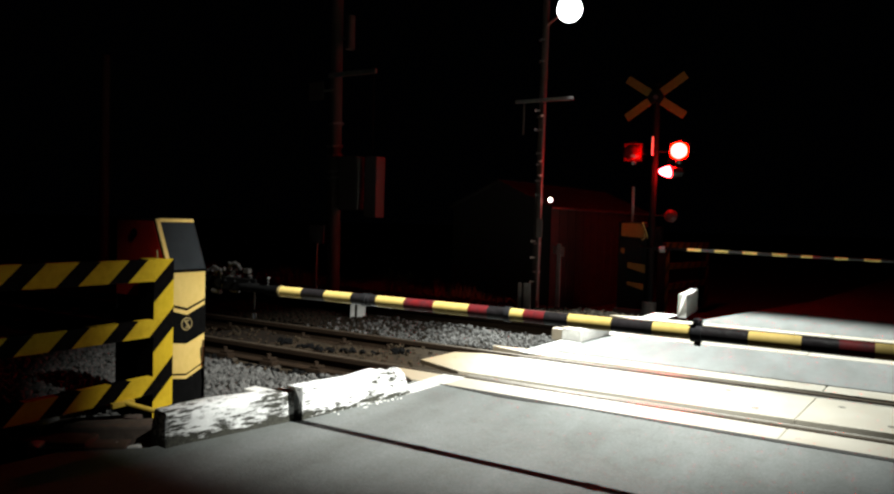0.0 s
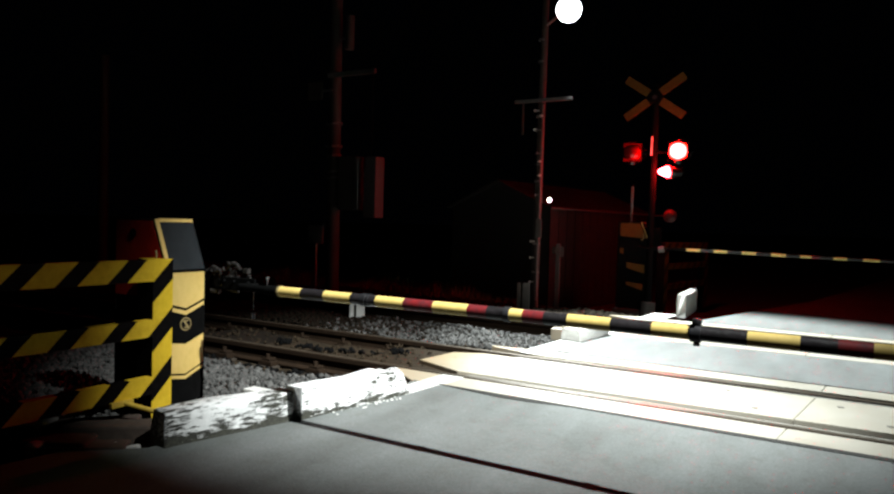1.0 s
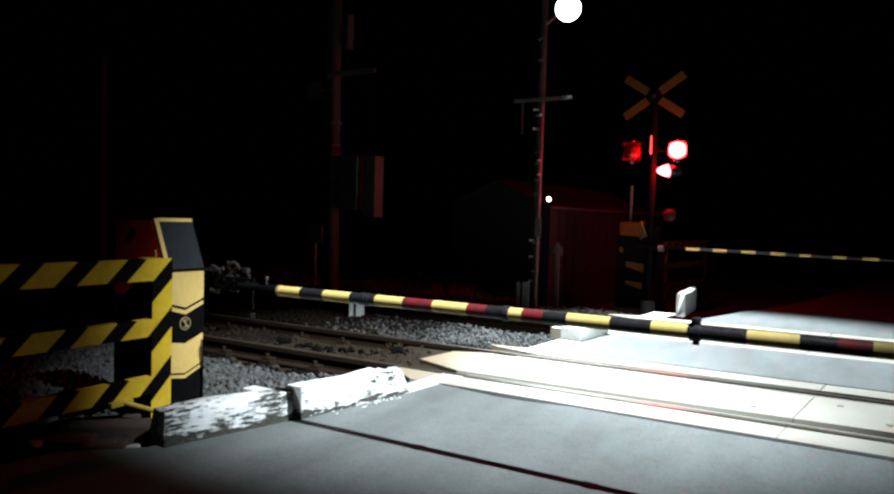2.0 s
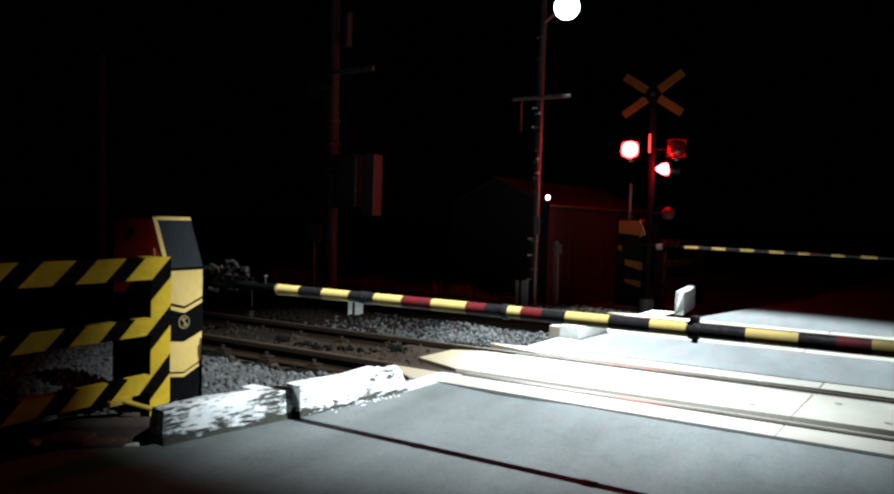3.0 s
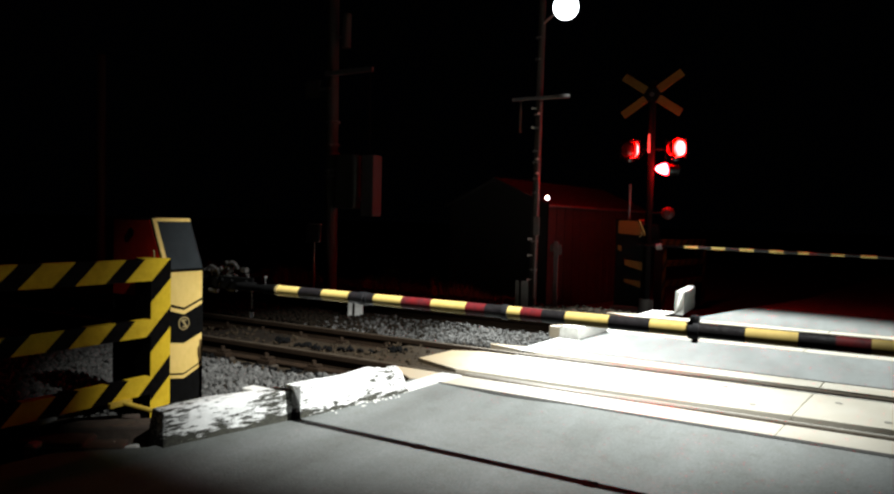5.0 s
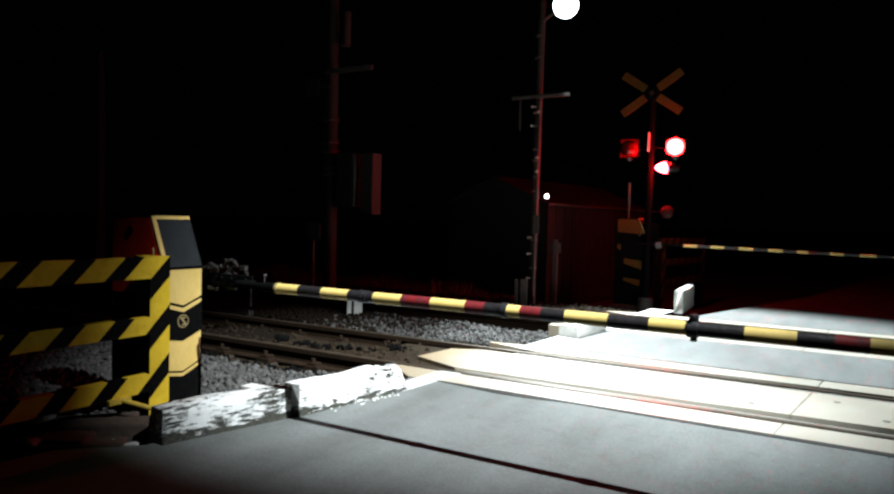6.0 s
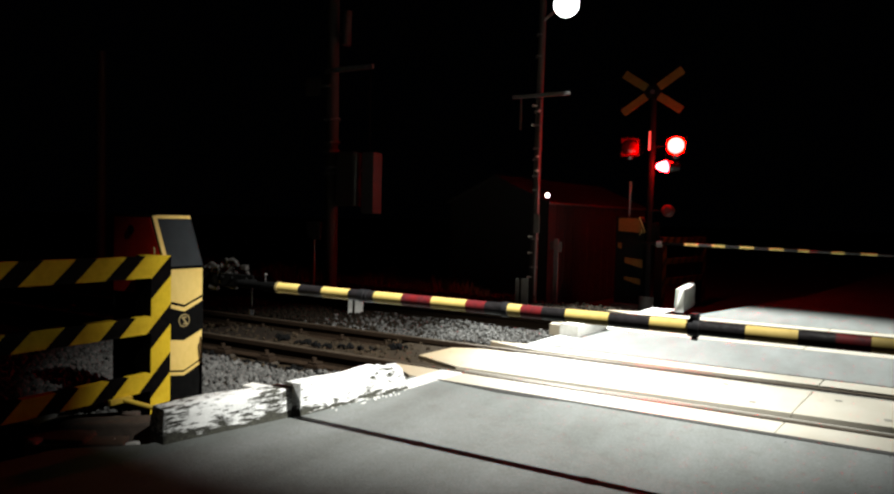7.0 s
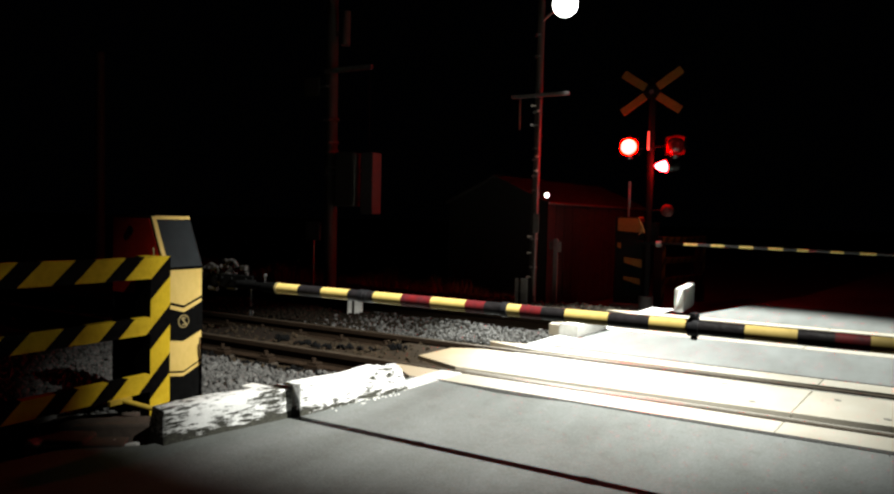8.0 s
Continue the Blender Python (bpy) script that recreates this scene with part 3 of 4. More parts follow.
for lift, y_in, tall in ((0.93, -0.02, 0.24), (0.66, -0.40, 0.10), (0.36, -0.05, 0.17), (0.08, -0.07, 0.13)):
    bm = prism([(-0.46, lift + 0.03), (y_in, lift), (y_in - (0.12 if lift > 0.9 else 0.0), lift + tall), (-0.46, lift + tall)] if lift > 0.9 or y_in < -0.3 else [(-0.34, lift + 0.08), (y_in, lift), (y_in, lift + tall * 0.8), (-0.34, lift + tall)], -0.159, -0.153)
    for v in bm.verts:
        v.co = Vector((v.co.x, v.co.z, v.co.y))
    bmesh.ops.recalc_face_normals(bm, faces=bm.faces)
    # dim light on these plates is put into the paint colour
    part("side_plate", bm, YELLOW, far_machine, "yellow side plate in darkened ochre")
part("foundation", box(-0.55, 0.05, -0.2, 0.2, -0.50, -0.24, 0.01), POLE, far_machine)
part("vent_pipe", cyl((-0.335, 0.02, 1.18), (-0.335, 0.02, 1.78), 0.026, n=12), GALV, far_machine, "thin steel pipe standing on the machine")


# ---------------------------------------------------------------- gate booms
def gate_boom(m, label, bands, radius, holder):
    """A round boom along +x from its holder. bands: (colour, length)."""
    g = thing("gate_boom", label, "crossing gate", m, "gate booms")
    paint = {"y": BOOMYELLOW, "b": BOOMBLACK, "r": BOOMRED}
    word = {"y": "yellow_band", "b": "black_band", "r": "red_band"}
    x = 0.0
    for c, length in bands:
        part(word[c], cyl((x, 0, 0), (x + length, 0, 0), radius * (1.0 if c == "y" else 1.012), n=20), paint[c], g)
        x += length
    part("tip_cap", cyl((x, 0, 0), (x + 0.02, 0, 0), radius * 1.1, radius * 0.9), BOOMBLACK, g)
    if not holder:
        part("root_socket", cyl((-0.74, 0, 0), (0.0, 0, 0), radius * 0.9), BLACK, g)
        part("root_clamp", cyl((-0.42, 0, -0.02), (-0.34, 0, -0.01), 0.05), GALV, g, "bright steel clamp")
        return g
    # the collars round the boom
    for cx, r, w in ((0.575, 0.034, 0.03), (0.615, 0.033, 0.012), (1.385, 0.035, 0.03)):
        part("collar", cyl((cx, 0, 0), (cx + w, 0, 0), r, n=18), STEEL, g)
    bm = bmesh.new()
    add_cyl(bm, (2.20, 0, 0), (2.24, 0, 0), 0.036, n=18)
    add_box(bm, 2.205, 2.24, -0.018, 0.018, 0.03, 0.058, 0.006)
    add_cyl(bm, (2.222, -0.03, 0.05), (2.222, 0.03, 0.05), 0.009, n=8)
    add_box(bm, 2.212, 2.236, -0.012, 0.012, -0.05, -0.03, 0.004)
    part("joint_clamp", bm, STEEL, g, "black bolted joint clamp")
    # root: socket, bracket, links and counterweight
    part("root_socket", cyl((-0.10, 0, 0), (0.0, 0, 0), 0.028, 0.030), BLACK, g, "black steel socket")
    part("root_sleeve", cyl((-0.30, 0, 0.004), (-0.10, 0, 0.004), 0.020), BLACK, g)
    part("end_ring", cyl((0.0, 0, 0), (0.014, 0, 0), 0.032, n=20), FADED, g, "worn ring at the boom's root")
    bm = bmesh.new()
    add_cyl(bm, (-0.09, -0.006, 0.02), (-0.09, -0.006, 0.066), 0.0022, n=6)
    add_cyl(bm, (-0.09, -0.014, 0.068), (-0.09, 0.004, 0.068), 0.0055, n=10)
    part("pin", bm, GALV, g, "small pale pin")
    bm = bmesh.new()
    add_box(bm, -0.56, -0.28, 0.085, 0.097, -0.035, 0.045, 0.006)
    add_box(bm, -0.34, -0.26, 0.0, 0.10, -0.02, 0.02, 0.006)
    for bx, bz in ((-0.53, 0.02), (-0.45, 0.02), (-0.40, -0.02), (-0.33, 0.02)):
        add_cyl(bm, (bx, 0.07, bz), (bx, 0.11, bz), 0.010, n=6)
    part("bracket", bm, BLACK, g, "oily steel bracket with bolts")
    bm = bmesh.new()
    gen = random.Random(17)
    for coil in range(9):
        cx, cz, r = -0.70 + 0.036 * coil, 0.045 + gen.uniform(-0.05, 0.06), gen.uniform(0.022, 0.05)
        a0, span, tilt = gen.uniform(0, 6.28), gen.uniform(2.2, 4.6), gen.uniform(-0.6, 0.6)
        arc = []
        for k in range(10):
            a = a0 + span * k / 9
            arc.append(Vector((cx + r * math.cos(a), 0.12 + tilt * r * math.sin(a), cz + r * (0.8 + 0.3 * math.sin(2 * a)) * math.sin(a))))
        thick = gen.uniform(0.007, 0.013)
        for a, b in zip(arc, arc[1:]):
            add_cyl(bm, a, b, thick, n=6)
    add_cyl(bm, (-0.57, 0.10, -0.02), (-0.47, 0.11, 0.09), 0.014, n=8)
    add_cyl(bm, (-0.66, 0.10, -0.05), (-0.60, 0.11, -0.055), 0.016, n=8)
    add_box(bm, -0.50, -0.44, 0.10, 0.12, -0.05, 0.02, 0.004)
    part("linkage", bm, CABLE, g, "looped black cable and links")
    part("drive_arm", add_box(bmesh.new(), -0.80, -0.56, 0.12, 0.16, -0.03, 0.04, 0.01), BLACK, g)
    part("cable_clip", box(-0.40, -0.36, 0.10, 0.13, 0.07, 0.10, 0.003), CABLE, g)
    part("drive_shaft", cyl((-0.60, 0.09, 0.0), (-0.60, 0.16, 0.0), 0.03, n=16), BLACK, g)
    part("hanging_weight", cyl((-0.20, 0, -0.17), (-0.20, 0, -0.14), 0.014, n=10), STEEL, g)
    part("weight_cord", cyl((-0.20, 0, -0.12), (-0.20, 0, 0.0), 0.004, n=6), STEEL, g)
    return g


NEAR_BANDS = [("y", 0.17), ("b", 0.16), ("y", 0.18), ("b", 0.16), ("y", 0.17), ("r", 0.17), ("y", 0.19), ("r", 0.10), ("b", 0.10), ("y", 0.08), ("r", 0.10),
              ("b", 0.11), ("y", 0.19), ("b", 0.17), ("y", 0.15), ("b", 0.21), ("y", 0.18), ("b", 0.12), ("r", 0.11), ("y", 0.19), ("b", 0.19), ("y", 0.19), ("b", 0.19), ("y", 0.19)]
FAR_BANDS = [("y", 0.21), ("b", 0.19), ("y", 0.20), ("b", 0.20), ("y", 0.20), ("b", 0.20), ("y", 0.20), ("b", 0.18), ("y", 0.15), ("r", 0.10), ("b", 0.17), ("y", 0.17),
             ("b", 0.19), ("y", 0.20), ("b", 0.2), ("y", 0.2), ("b", 0.2), ("y", 0.2), ("b", 0.2), ("y", 0.2)]
gate_boom(sized(-2.881, 3.021, 0.7887, 1.06), "lowered yellow, black and red striped gate boom", NEAR_BANDS, 0.029, True)
gate_boom(pose(-2.14, 11.15, 0.918, 0, 0.8, 0), "lowered striped gate boom of the far side", FAR_BANDS, 0.022, False)


# ---------------------------------------------------------------- marker posts and stakes
def marker_post(m, tall, label, paint):
    g = thing("marker_post", label, "marker post", m, "marker posts")
    part("slat", box(-0.10, -0.045, -0.02, 0.02, -0.2, tall, 0.006), paint, g)
    part("slat", box(-0.010, 0.10, -0.02, 0.02, -0.2, tall, 0.006), paint, g)
    part("back_plate", box(-0.06, 0.03, 0.02, 0.032, -0.2, tall - 0.03, 0.003), SLEEPER, g)
    return g


marker_post(pose(-5.68, 7.44, 0, 0, 0, 32), 0.22, "low white marker of two slats in the ballast", WHITE)
marker_post(pose(-4.26, 9.75, 0, 0, 0, 20), 0.34, "low weathered grey marker beyond the second track", GALV)

stake = thing("cable_stake", "thin grey steel stake with small plates", "stake", pose(-3.98, 10.45, 0))
part("stake_post", box(-0.035, 0.035, -0.02, 0.02, -0.35, 0.95, 0.004), GALV, stake)
part("plate", box(-0.10, -0.045, -0.03, -0.021, 0.78, 0.90, 0.003), POLE, stake)
part("plate", box(0.045, 0.10, -0.03, -0.021, 0.74, 0.90, 0.003), GALV, stake)
part("cross_strap", box(-0.10, 0.10, -0.020, -0.012, 0.80, 0.83, 0.002), GALV, stake)


# ---------------------------------------------------------------- poles
def lamp_pole():
    g = thing("lamp_pole", "weathered utility pole with a lit white floodlight", "street lamp", sized(-4.164, 10.123, 0.055, 0.955))
    part("pole", cyl((-0.075, 0, -0.4), (-0.035, 0, 5.3), 0.066, 0.054, 20), POLE, g)
    part("crossarm", box(-0.50, 0.50, -0.10, -0.05, 3.245, 3.30, 0.006), GALV, g)
    part("arm_bolt", cyl((0.46, -0.12, 3.27), (0.46, -0.10, 3.27), 0.02, n=6), GALV, g)
    part("hanging_strap", box(-0.36, -0.33, -0.09, -0.07, 2.72, 3.24, 0.003), POLE, g)
    for z in (0.45, 0.92, 1.72, 1.95, 2.22, 2.40, 2.78, 3.0, 3.9, 4.25):
        band = cyl((-0.07, 0, z), (-0.07, 0, z + 0.025), 0.071, n=20)
        add_box(band, -0.10, -0.07, -0.09, -0.06, z - 0.004, z + 0.03, 0.003)
        part("clamp_band", band, GALV, g)
    for z, side in ((0.30, -1), (0.70, -1), (0.97, -1), (2.05, 1), (2.28, 1), (2.80, -1), (3.02, 1), (3.11, -1)):
        peg = cyl((-0.07, -0.05, z), (-0.07 + 0.055 * side, -0.09, z), 0.010, n=8)
        add_cyl(peg, (-0.07 + 0.050 * side, -0.085, z - 0.003), (-0.07 + 0.066 * side, -0.100, z), 0.021, n=8)
        part("step_bolt", peg, PLATE, g, "short steel step bolt")
    part("cable_duct", cyl((-0.02, -0.070, 0.0), (0.005, -0.062, 3.2), 0.015, n=10), GALV, g)
    part("number_plate", box(-0.05, 0.055, -0.10, -0.085, 1.03, 1.34, 0.004), GALV, g, "small pale plate")
    part("lamp_arm", cyl((0.0, -0.02, 4.50), (0.38, -0.14, 4.69), 0.022, n=12), GALV, g)
    aim = Matrix.Translation((0.42, -0.16, 4.655)) @ (Vector((0.33, -0.80, -0.42))).to_track_quat("Z", "Y").to_matrix().to_4x4()
    bm = bmesh.new()
    add_cyl(bm, (0, 0, -0.16), (0, 0, 0.0), 0.09, 0.205, 28)
    add_cyl(bm, (0, 0, -0.20), (0, 0, -0.16), 0.06, 0.09, 20)
    head = part("lamp_head", bm, GALV, g, "round floodlight housing", aim)
    part("lamp_glass", cyl((0, 0, 0.002), (0, 0, 0.012), 0.198, n=32), WHITEGLOW, head, "lit white floodlight glass")
    return g


lamp_pole()


def signal_pole():
    """Railway pole with pole-mounted cabinets."""
    g = thing("utility_pole", "tall dark utility pole with two cabinets and a crossarm", "utility pole", pose(-7.9, 9.6, 0))
    part("pole", cyl((0, 0, -0.4), (-0.05, 0, 6.5), 0.12, 0.095, 20), POLE, g)
    part("crossarm", box(-0.10, 0.92, -0.14, -0.08, 3.72, 3.80, 0.005), GALV, g)
    body = part("cabinet", box(0.24, 0.60, -0.20, 0.05, 1.40, 2.33, 0.015), POLE, g, "dark pole-mounted cabinet")
    part("door_edge", cyl((0.63, -0.17, 1.42), (0.63, -0.17, 2.30), 0.040, n=16), GREYBOX, body, "rounded pale cabinet edge")
    part("cabinet", box(0.79, 1.04, -0.20, 0.05, 1.28, 2.31, 0.015), GREYBOX, g, "narrow grey cabinet")
    for z in (1.55, 2.0):
        part("cabinet_bracket", box(0.0, 1.0, 0.055, 0.085, z, z + 0.06, 0.004), GALV, g)
    part("drop_cable", cyl((0.86, -0.1, 3.72), (0.86, -0.08, 2.3), 0.012, n=8), BLACK, g)
    part("sign_plate", box(-0.53, -0.20, -0.15, -0.13, 3.35, 3.66, 0.004), POLE, g)
    part("sign_arm", box(-0.22, 0.0, -0.128, -0.11, 3.48, 3.52, 0.002), GALV, g)
    part("insulator", cyl((0.27, -0.02, 4.2), (0.29, -0.02, 4.78), 0.085, 0.07), POLE, g)
    part("insulator_arm", cyl((0, 0, 4.4), (0.27, -0.02, 4.4), 0.02), GALV, g)
    for z in (1.95, 2.06, 2.34, 2.5, 2.9):
        band = cyl((0, 0, z), (-0.005, 0, z + 0.03), 0.128, n=20)
        add_box(band, -0.10, 0.06, -0.15, -0.11, z, z + 0.03, 0.004)
        part("clamp_band", band, GALV, g)
    return g


signal_pole()
far_pole = thing("utility_pole", "distant slim utility pole", "utility pole", pose(-15.5, 10.2, 0))
part("pole", cyl((0, 0, -0.4), (0, 0, 5.0), 0.13, 0.10, 16), POLE, far_pole)
sign = thing("track_sign", "small pale track sign on a thin post", "sign", pose(-8.05, 9.3, 0))
part("sign_post", cyl((0, 0.02, -0.4), (0, 0.02, 1.1), 0.02, n=10), GALV, sign)
part("sign_plate", box(-0.17, 0.17, -0.01, 0.005, 0.80, 1.13, 0.004), GALV, sign)


# ---------------------------------------------------------------- crossing signal
def lens(parent, radius, lit, m):
    """Disc whose front glows and whose back is a dark lens."""
    bm = cyl((0, 0, -0.008), (0, 0, 0.008), radius, n=32)
    for f in bm.faces:
        f.material_index = 0 if f.normal.z > 0.9 or (f.calc_center_median().z > 0.007) else 1
        f.smooth = False
    return part("lamp_disc", bm, [lit, LENSOFF], parent, "red lamp disc, lit on its face", m)


def lamp_housing(parent, m, radius, visor):
    """Open drum with a visor; it faces its own +z, its top is +y."""
    bm = bmesh.new()
    k = 28
    prof = [(radius + 0.012, 0.0), (radius + 0.014, -0.05), (radius * 0.9, -0.17), (0.03, -0.20), (0.028, -0.19), (radius * 0.85, -0.16), (radius + 0.004, -0.05), (radius + 0.003, 0.0)]
    rings = [[bm.verts.new((r * math.cos(2 * math.pi * i / k), r * math.sin(2 * math.pi * i / k), z)) for i in range(k)] for r, z in prof]
    for a in range(len(prof)):
        b = (a + 1) % len(prof)
        for i in range(k):
            j = (i + 1) % k
            bm.faces.new((rings[a][i], rings[a][j], rings[b][j], rings[b][i]))
    add_cyl(bm, (0, 0, -0.199), (0, 0, -0.186), 0.034, n=16)
    bmesh.ops.recalc_face_normals(bm, faces=bm.faces)
    h = part("lamp_housing", bm, GLOSSBLACK, parent, "round black lamp housing", m)
    bm = bmesh.new()
    n = 18
    rows = []
    for r in (radius + 0.010, radius + 0.016):
        for z in (0, 1):
            rows.append([])
            for i in range(n + 1):
                a = radians(-8 + 196 * i / n)
                reach = visor * max(0.25, math.sin(min(max(a, 0.0), math.pi)) ** 0.5) if z else -0.01
                rows[-1].append(bm.verts.new((r * math.cos(a), r * math.sin(a), reach)))
    for a, b in ((0, 1), (1, 3), (3, 2), (2, 0)):
        for i in range(n):
            bm.faces.new((rows[a][i], rows[a][i + 1], rows[b][i + 1], rows[b][i]))
    bmesh.ops.recalc_face_normals(bm, faces=bm.faces)
    part("visor", bm, GLOSSBLACK, h)
    return h


def lamp_lens(parent, lit):
    """Barrel-shaped lens; the half towards its +z glows, the other is dark red."""
    bm = bmesh.new()
    k, rows = 32, 12
    rings = []
    for j in range(rows + 1):
        h = -1 + 2 * j / rows
        r = 0.122 * max(0.0, 1 - abs(h) ** 3.2) ** 0.5 + 0.012
        rings.append([bm.verts.new((r * math.cos(2 * math.pi * i / k), 0.130 * h, r * math.sin(2 * math.pi * i / k))) for i in range(k)])
    for j in range(rows):
        for i in range(k):
            f = bm.faces.new((rings[j][i], rings[j][(i + 1) % k], rings[j + 1][(i + 1) % k], rings[j + 1][i]))
    for ring in (rings[0], rings[-1]):
        bm.faces.new(ring)
    bmesh.ops.recalc_face_normals(bm, faces=bm.faces)
    for f in bm.faces:
        f.material_index = 0 if f.calc_center_median().z > 0.040 else 1
        f.smooth = len(f.verts) == 4
    return part("lamp_lens", bm, [lit, LENSOFF], parent, "red barrel-shaped signal lens")


def barrel_lamp(parent, m):
    """Black rear shell and caps round a barrel lens; it faces its own +z, its top is +y."""
    bm = bmesh.new()
    k, rows = 16, 8
    skins = []
    for grow in (0.003, 0.016):
        skin = []
        for j in range(rows + 1):
            h = -1 + 2 * j / rows
            r = 0.134 + grow
            skin.append([bm.verts.new((r * math.cos(a), (0.132 + grow) * h, -0.002 - r * math.sin(a))) for a in [math.pi * i / k for i in range(k + 1)]])
        skins.append(skin)
    for skin in skins:
        for j in range(rows):
            for i in range(k):
                bm.faces.new((skin[j][i], skin[j][i + 1], skin[j + 1][i + 1], skin[j + 1][i]))
    for j in range(rows):
        for i in (0, k):
            bm.faces.new((skins[0][j][i], skins[0][j + 1][i], skins[1][j + 1][i], skins[1][j][i]))
    for j in (0, rows):
        for skin in skins:
            bm.faces.new(skin[j])
    bmesh.ops.recalc_face_normals(bm, faces=bm.faces)
    shell = part("lamp_shell", bm, BLACK, parent, "black shell behind the lamp", m)
    part("lamp_cap", cyl((0, 0.15, 0), (0, 0.175, 0), 0.07, 0.05, 20), GLOSSBLACK, shell)
    part("lamp_foot", cyl((0, -0.19, 0), (0, -0.15, 0), 0.05, 0.07, 20), GLOSSBLACK, shell)
    return shell


def side_lens(parent, m):
    """Glowing dome that bulges along its own +z."""
    bm = bmesh.new()
    k = 24
    rings = [[bm.verts.new((r * math.cos(2 * math.pi * i / k), r * math.sin(2 * math.pi * i / k), z)) for i in range(k)] for r, z in ((0.088, 0.0), (0.086, 0.03), (0.074, 0.075), (0.055, 0.12), (0.035, 0.155), (0.016, 0.175))]
    for a, b in zip(rings, rings[1:]):
        for i in range(k):
            f = bm.faces.new((a[i], a[(i + 1) % k], b[(i + 1) % k], b[i]))
            f.smooth = True
    bm.faces.new(rings[0])
    bm.faces.new(rings[-1])
    bmesh.ops.recalc_face_normals(bm, faces=bm.faces)
    return part("side_lens", bm, PINKGLOW, parent, "lit red dome of the side lamp", m)


def facing(x, y, z, way):
    w = Vector(way).normalized()
    right = Vector((0, 0, 1)).cross(w).normalized()
    m = Matrix((right, w.cross(right), w)).transposed().to_4x4()
    return Matrix.Translation((x, y, z)) @ m


def crossing_signal():
    g = thing("crossing_signal", "crossing signal mast with crossbuck and flashing red lamps", "crossing signal", sized(-2.730, 11.288, -0.061, 1.05))
    part("mast", cyl((0, 0, -0.4), (0.0, 0, 3.45), 0.05, n=20), BLACK, g)
    part("mast_base", cyl((0, 0, -0.4), (0, 0, 0.1), 0.11, n=20), POLE, g)
    for lean in (34.5, -34.5):
        for side in (-1, 1):
            bm = add_box(bmesh.new(), 0.115, 0.53, -0.012, 0.0, -0.062, 0.062, 0.003)
            part("crossbuck_board", bm, YELLOW, g, "yellow crossbuck board", pose(0.0, -0.075 - 0.014 * (lean > 0), 3.23, 0, -lean * side if side > 0 else 180 - lean * side * -1, 0))
        part("crossbuck_core", add_box(bmesh.new(), -0.114, 0.114, -0.0115, -0.0005, -0.061, 0.061, 0.003), BLACK, g, "black middle of the crossbuck", pose(0.0, -0.075 - 0.014 * (lean > 0), 3.23, 0, -lean, 0))
    part("crossbuck_hub", cyl((0, -0.105, 3.23), (0, 0.0, 3.23), 0.035), STEEL, g)
    part("lamp_crossbar", cyl((-0.30, 0.10, 2.42), (0.37, 0.10, 2.42), 0.022, n=12), BLACK, g)
    discs = []
    toward = Vector((0.16, -1, -0.02))
    for x in (-0.31, 0.38):
        h = barrel_lamp(g, facing(x, -0.10, 2.40, toward))
        part("shell_bracket", cyl((0, 0, -0.15), (0, 0, -0.26), 0.022, n=10), BLACK, h)
        discs.append(lamp_lens(h, REDGLOW))
    for x in (0.38, -0.31):
        h = lamp_housing(g, facing(x, 0.34, 2.43, (0, 1, 0)), 0.112, 0.13)
        discs.append(lens(h, 0.1142, BACKGLOW, Matrix.Translation((0, 0, -0.012))))
    # the steady pair below, turned along the track
    h = lamp_housing(g, facing(0.26, -0.10, 2.095, (-0.86, -0.50, 0.0)), 0.092, 0.03)
    side_lens(h, Matrix.Translation((0, 0, -0.012)))
    # added white tube and brackets, standing in for the lamps' highlight on the mast
    part("highlight_tube", cyl((0.005, -0.19, 2.34), (0.005, -0.19, 2.62), 0.016, n=12), WHITE, g, "pale tube added as the mast's highlight")
    for z in (2.38, 2.58):
        part("highlight_tube_bracket", cyl((0.005, -0.19, z), (0.0, 0.0, z), 0.008, n=8), BLACK, g)
    part("lamp_arm", cyl((0.0, 0.0, 2.12), (0.24, 0.02, 2.12), 0.02, n=10), BLACK, g)
    bm = cyl((0.29, -0.10, 1.43), (0.29, -0.02, 1.43), 0.095, n=24)
    add_cyl(bm, (0.29, -0.13, 1.43), (0.29, -0.10, 1.43), 0.05, 0.095, 24)
    part("bell", bm, BELLRED, g, "round dark red alarm bell")
    part("bell_arm", cyl((0.0, -0.02, 1.43), (0.29, -0.02, 1.43), 0.016, n=8), BLACK, g)
    part("control_box", box(-0.12, 0.12, 0.05, 0.22, 0.9, 1.25, 0.01), BLACK, g)
    return g, discs


signal, LAMP_DISCS = crossing_signal()

# shed along the far road, its long wall beside it
shed = thing("lineside_shed", "low dark lineside shed with a pitched metal roof", "shed", pose(-4.54, 11.43, 0, 0, 0, -9.2))
gable = bmesh.new()
ends = [[gable.verts.new((x, y, z)) for x, z in ((0, -0.5), (0, 1.55), (-1.1, 2.02), (-2.2, 1.55), (-2.2, -0.5))] for y in (0.0, 4.2)]
for i in range(5):
    gable.faces.new((ends[0][i], ends[0][(i + 1) % 5], ends[1][(i + 1) % 5], ends[1][i]))
for e in ends:
    gable.faces.new(e)
bmesh.ops.recalc_face_normals(gable, faces=gable.faces)
part("wall", gable, WALLMAT, shed)
for k in range(14):
    part("cladding_board", box(0.001, 0.016, 0.01 + 0.3 * k, 0.29 + 0.3 * k, -0.3, 1.53, 0.003), WALLMAT, shed)
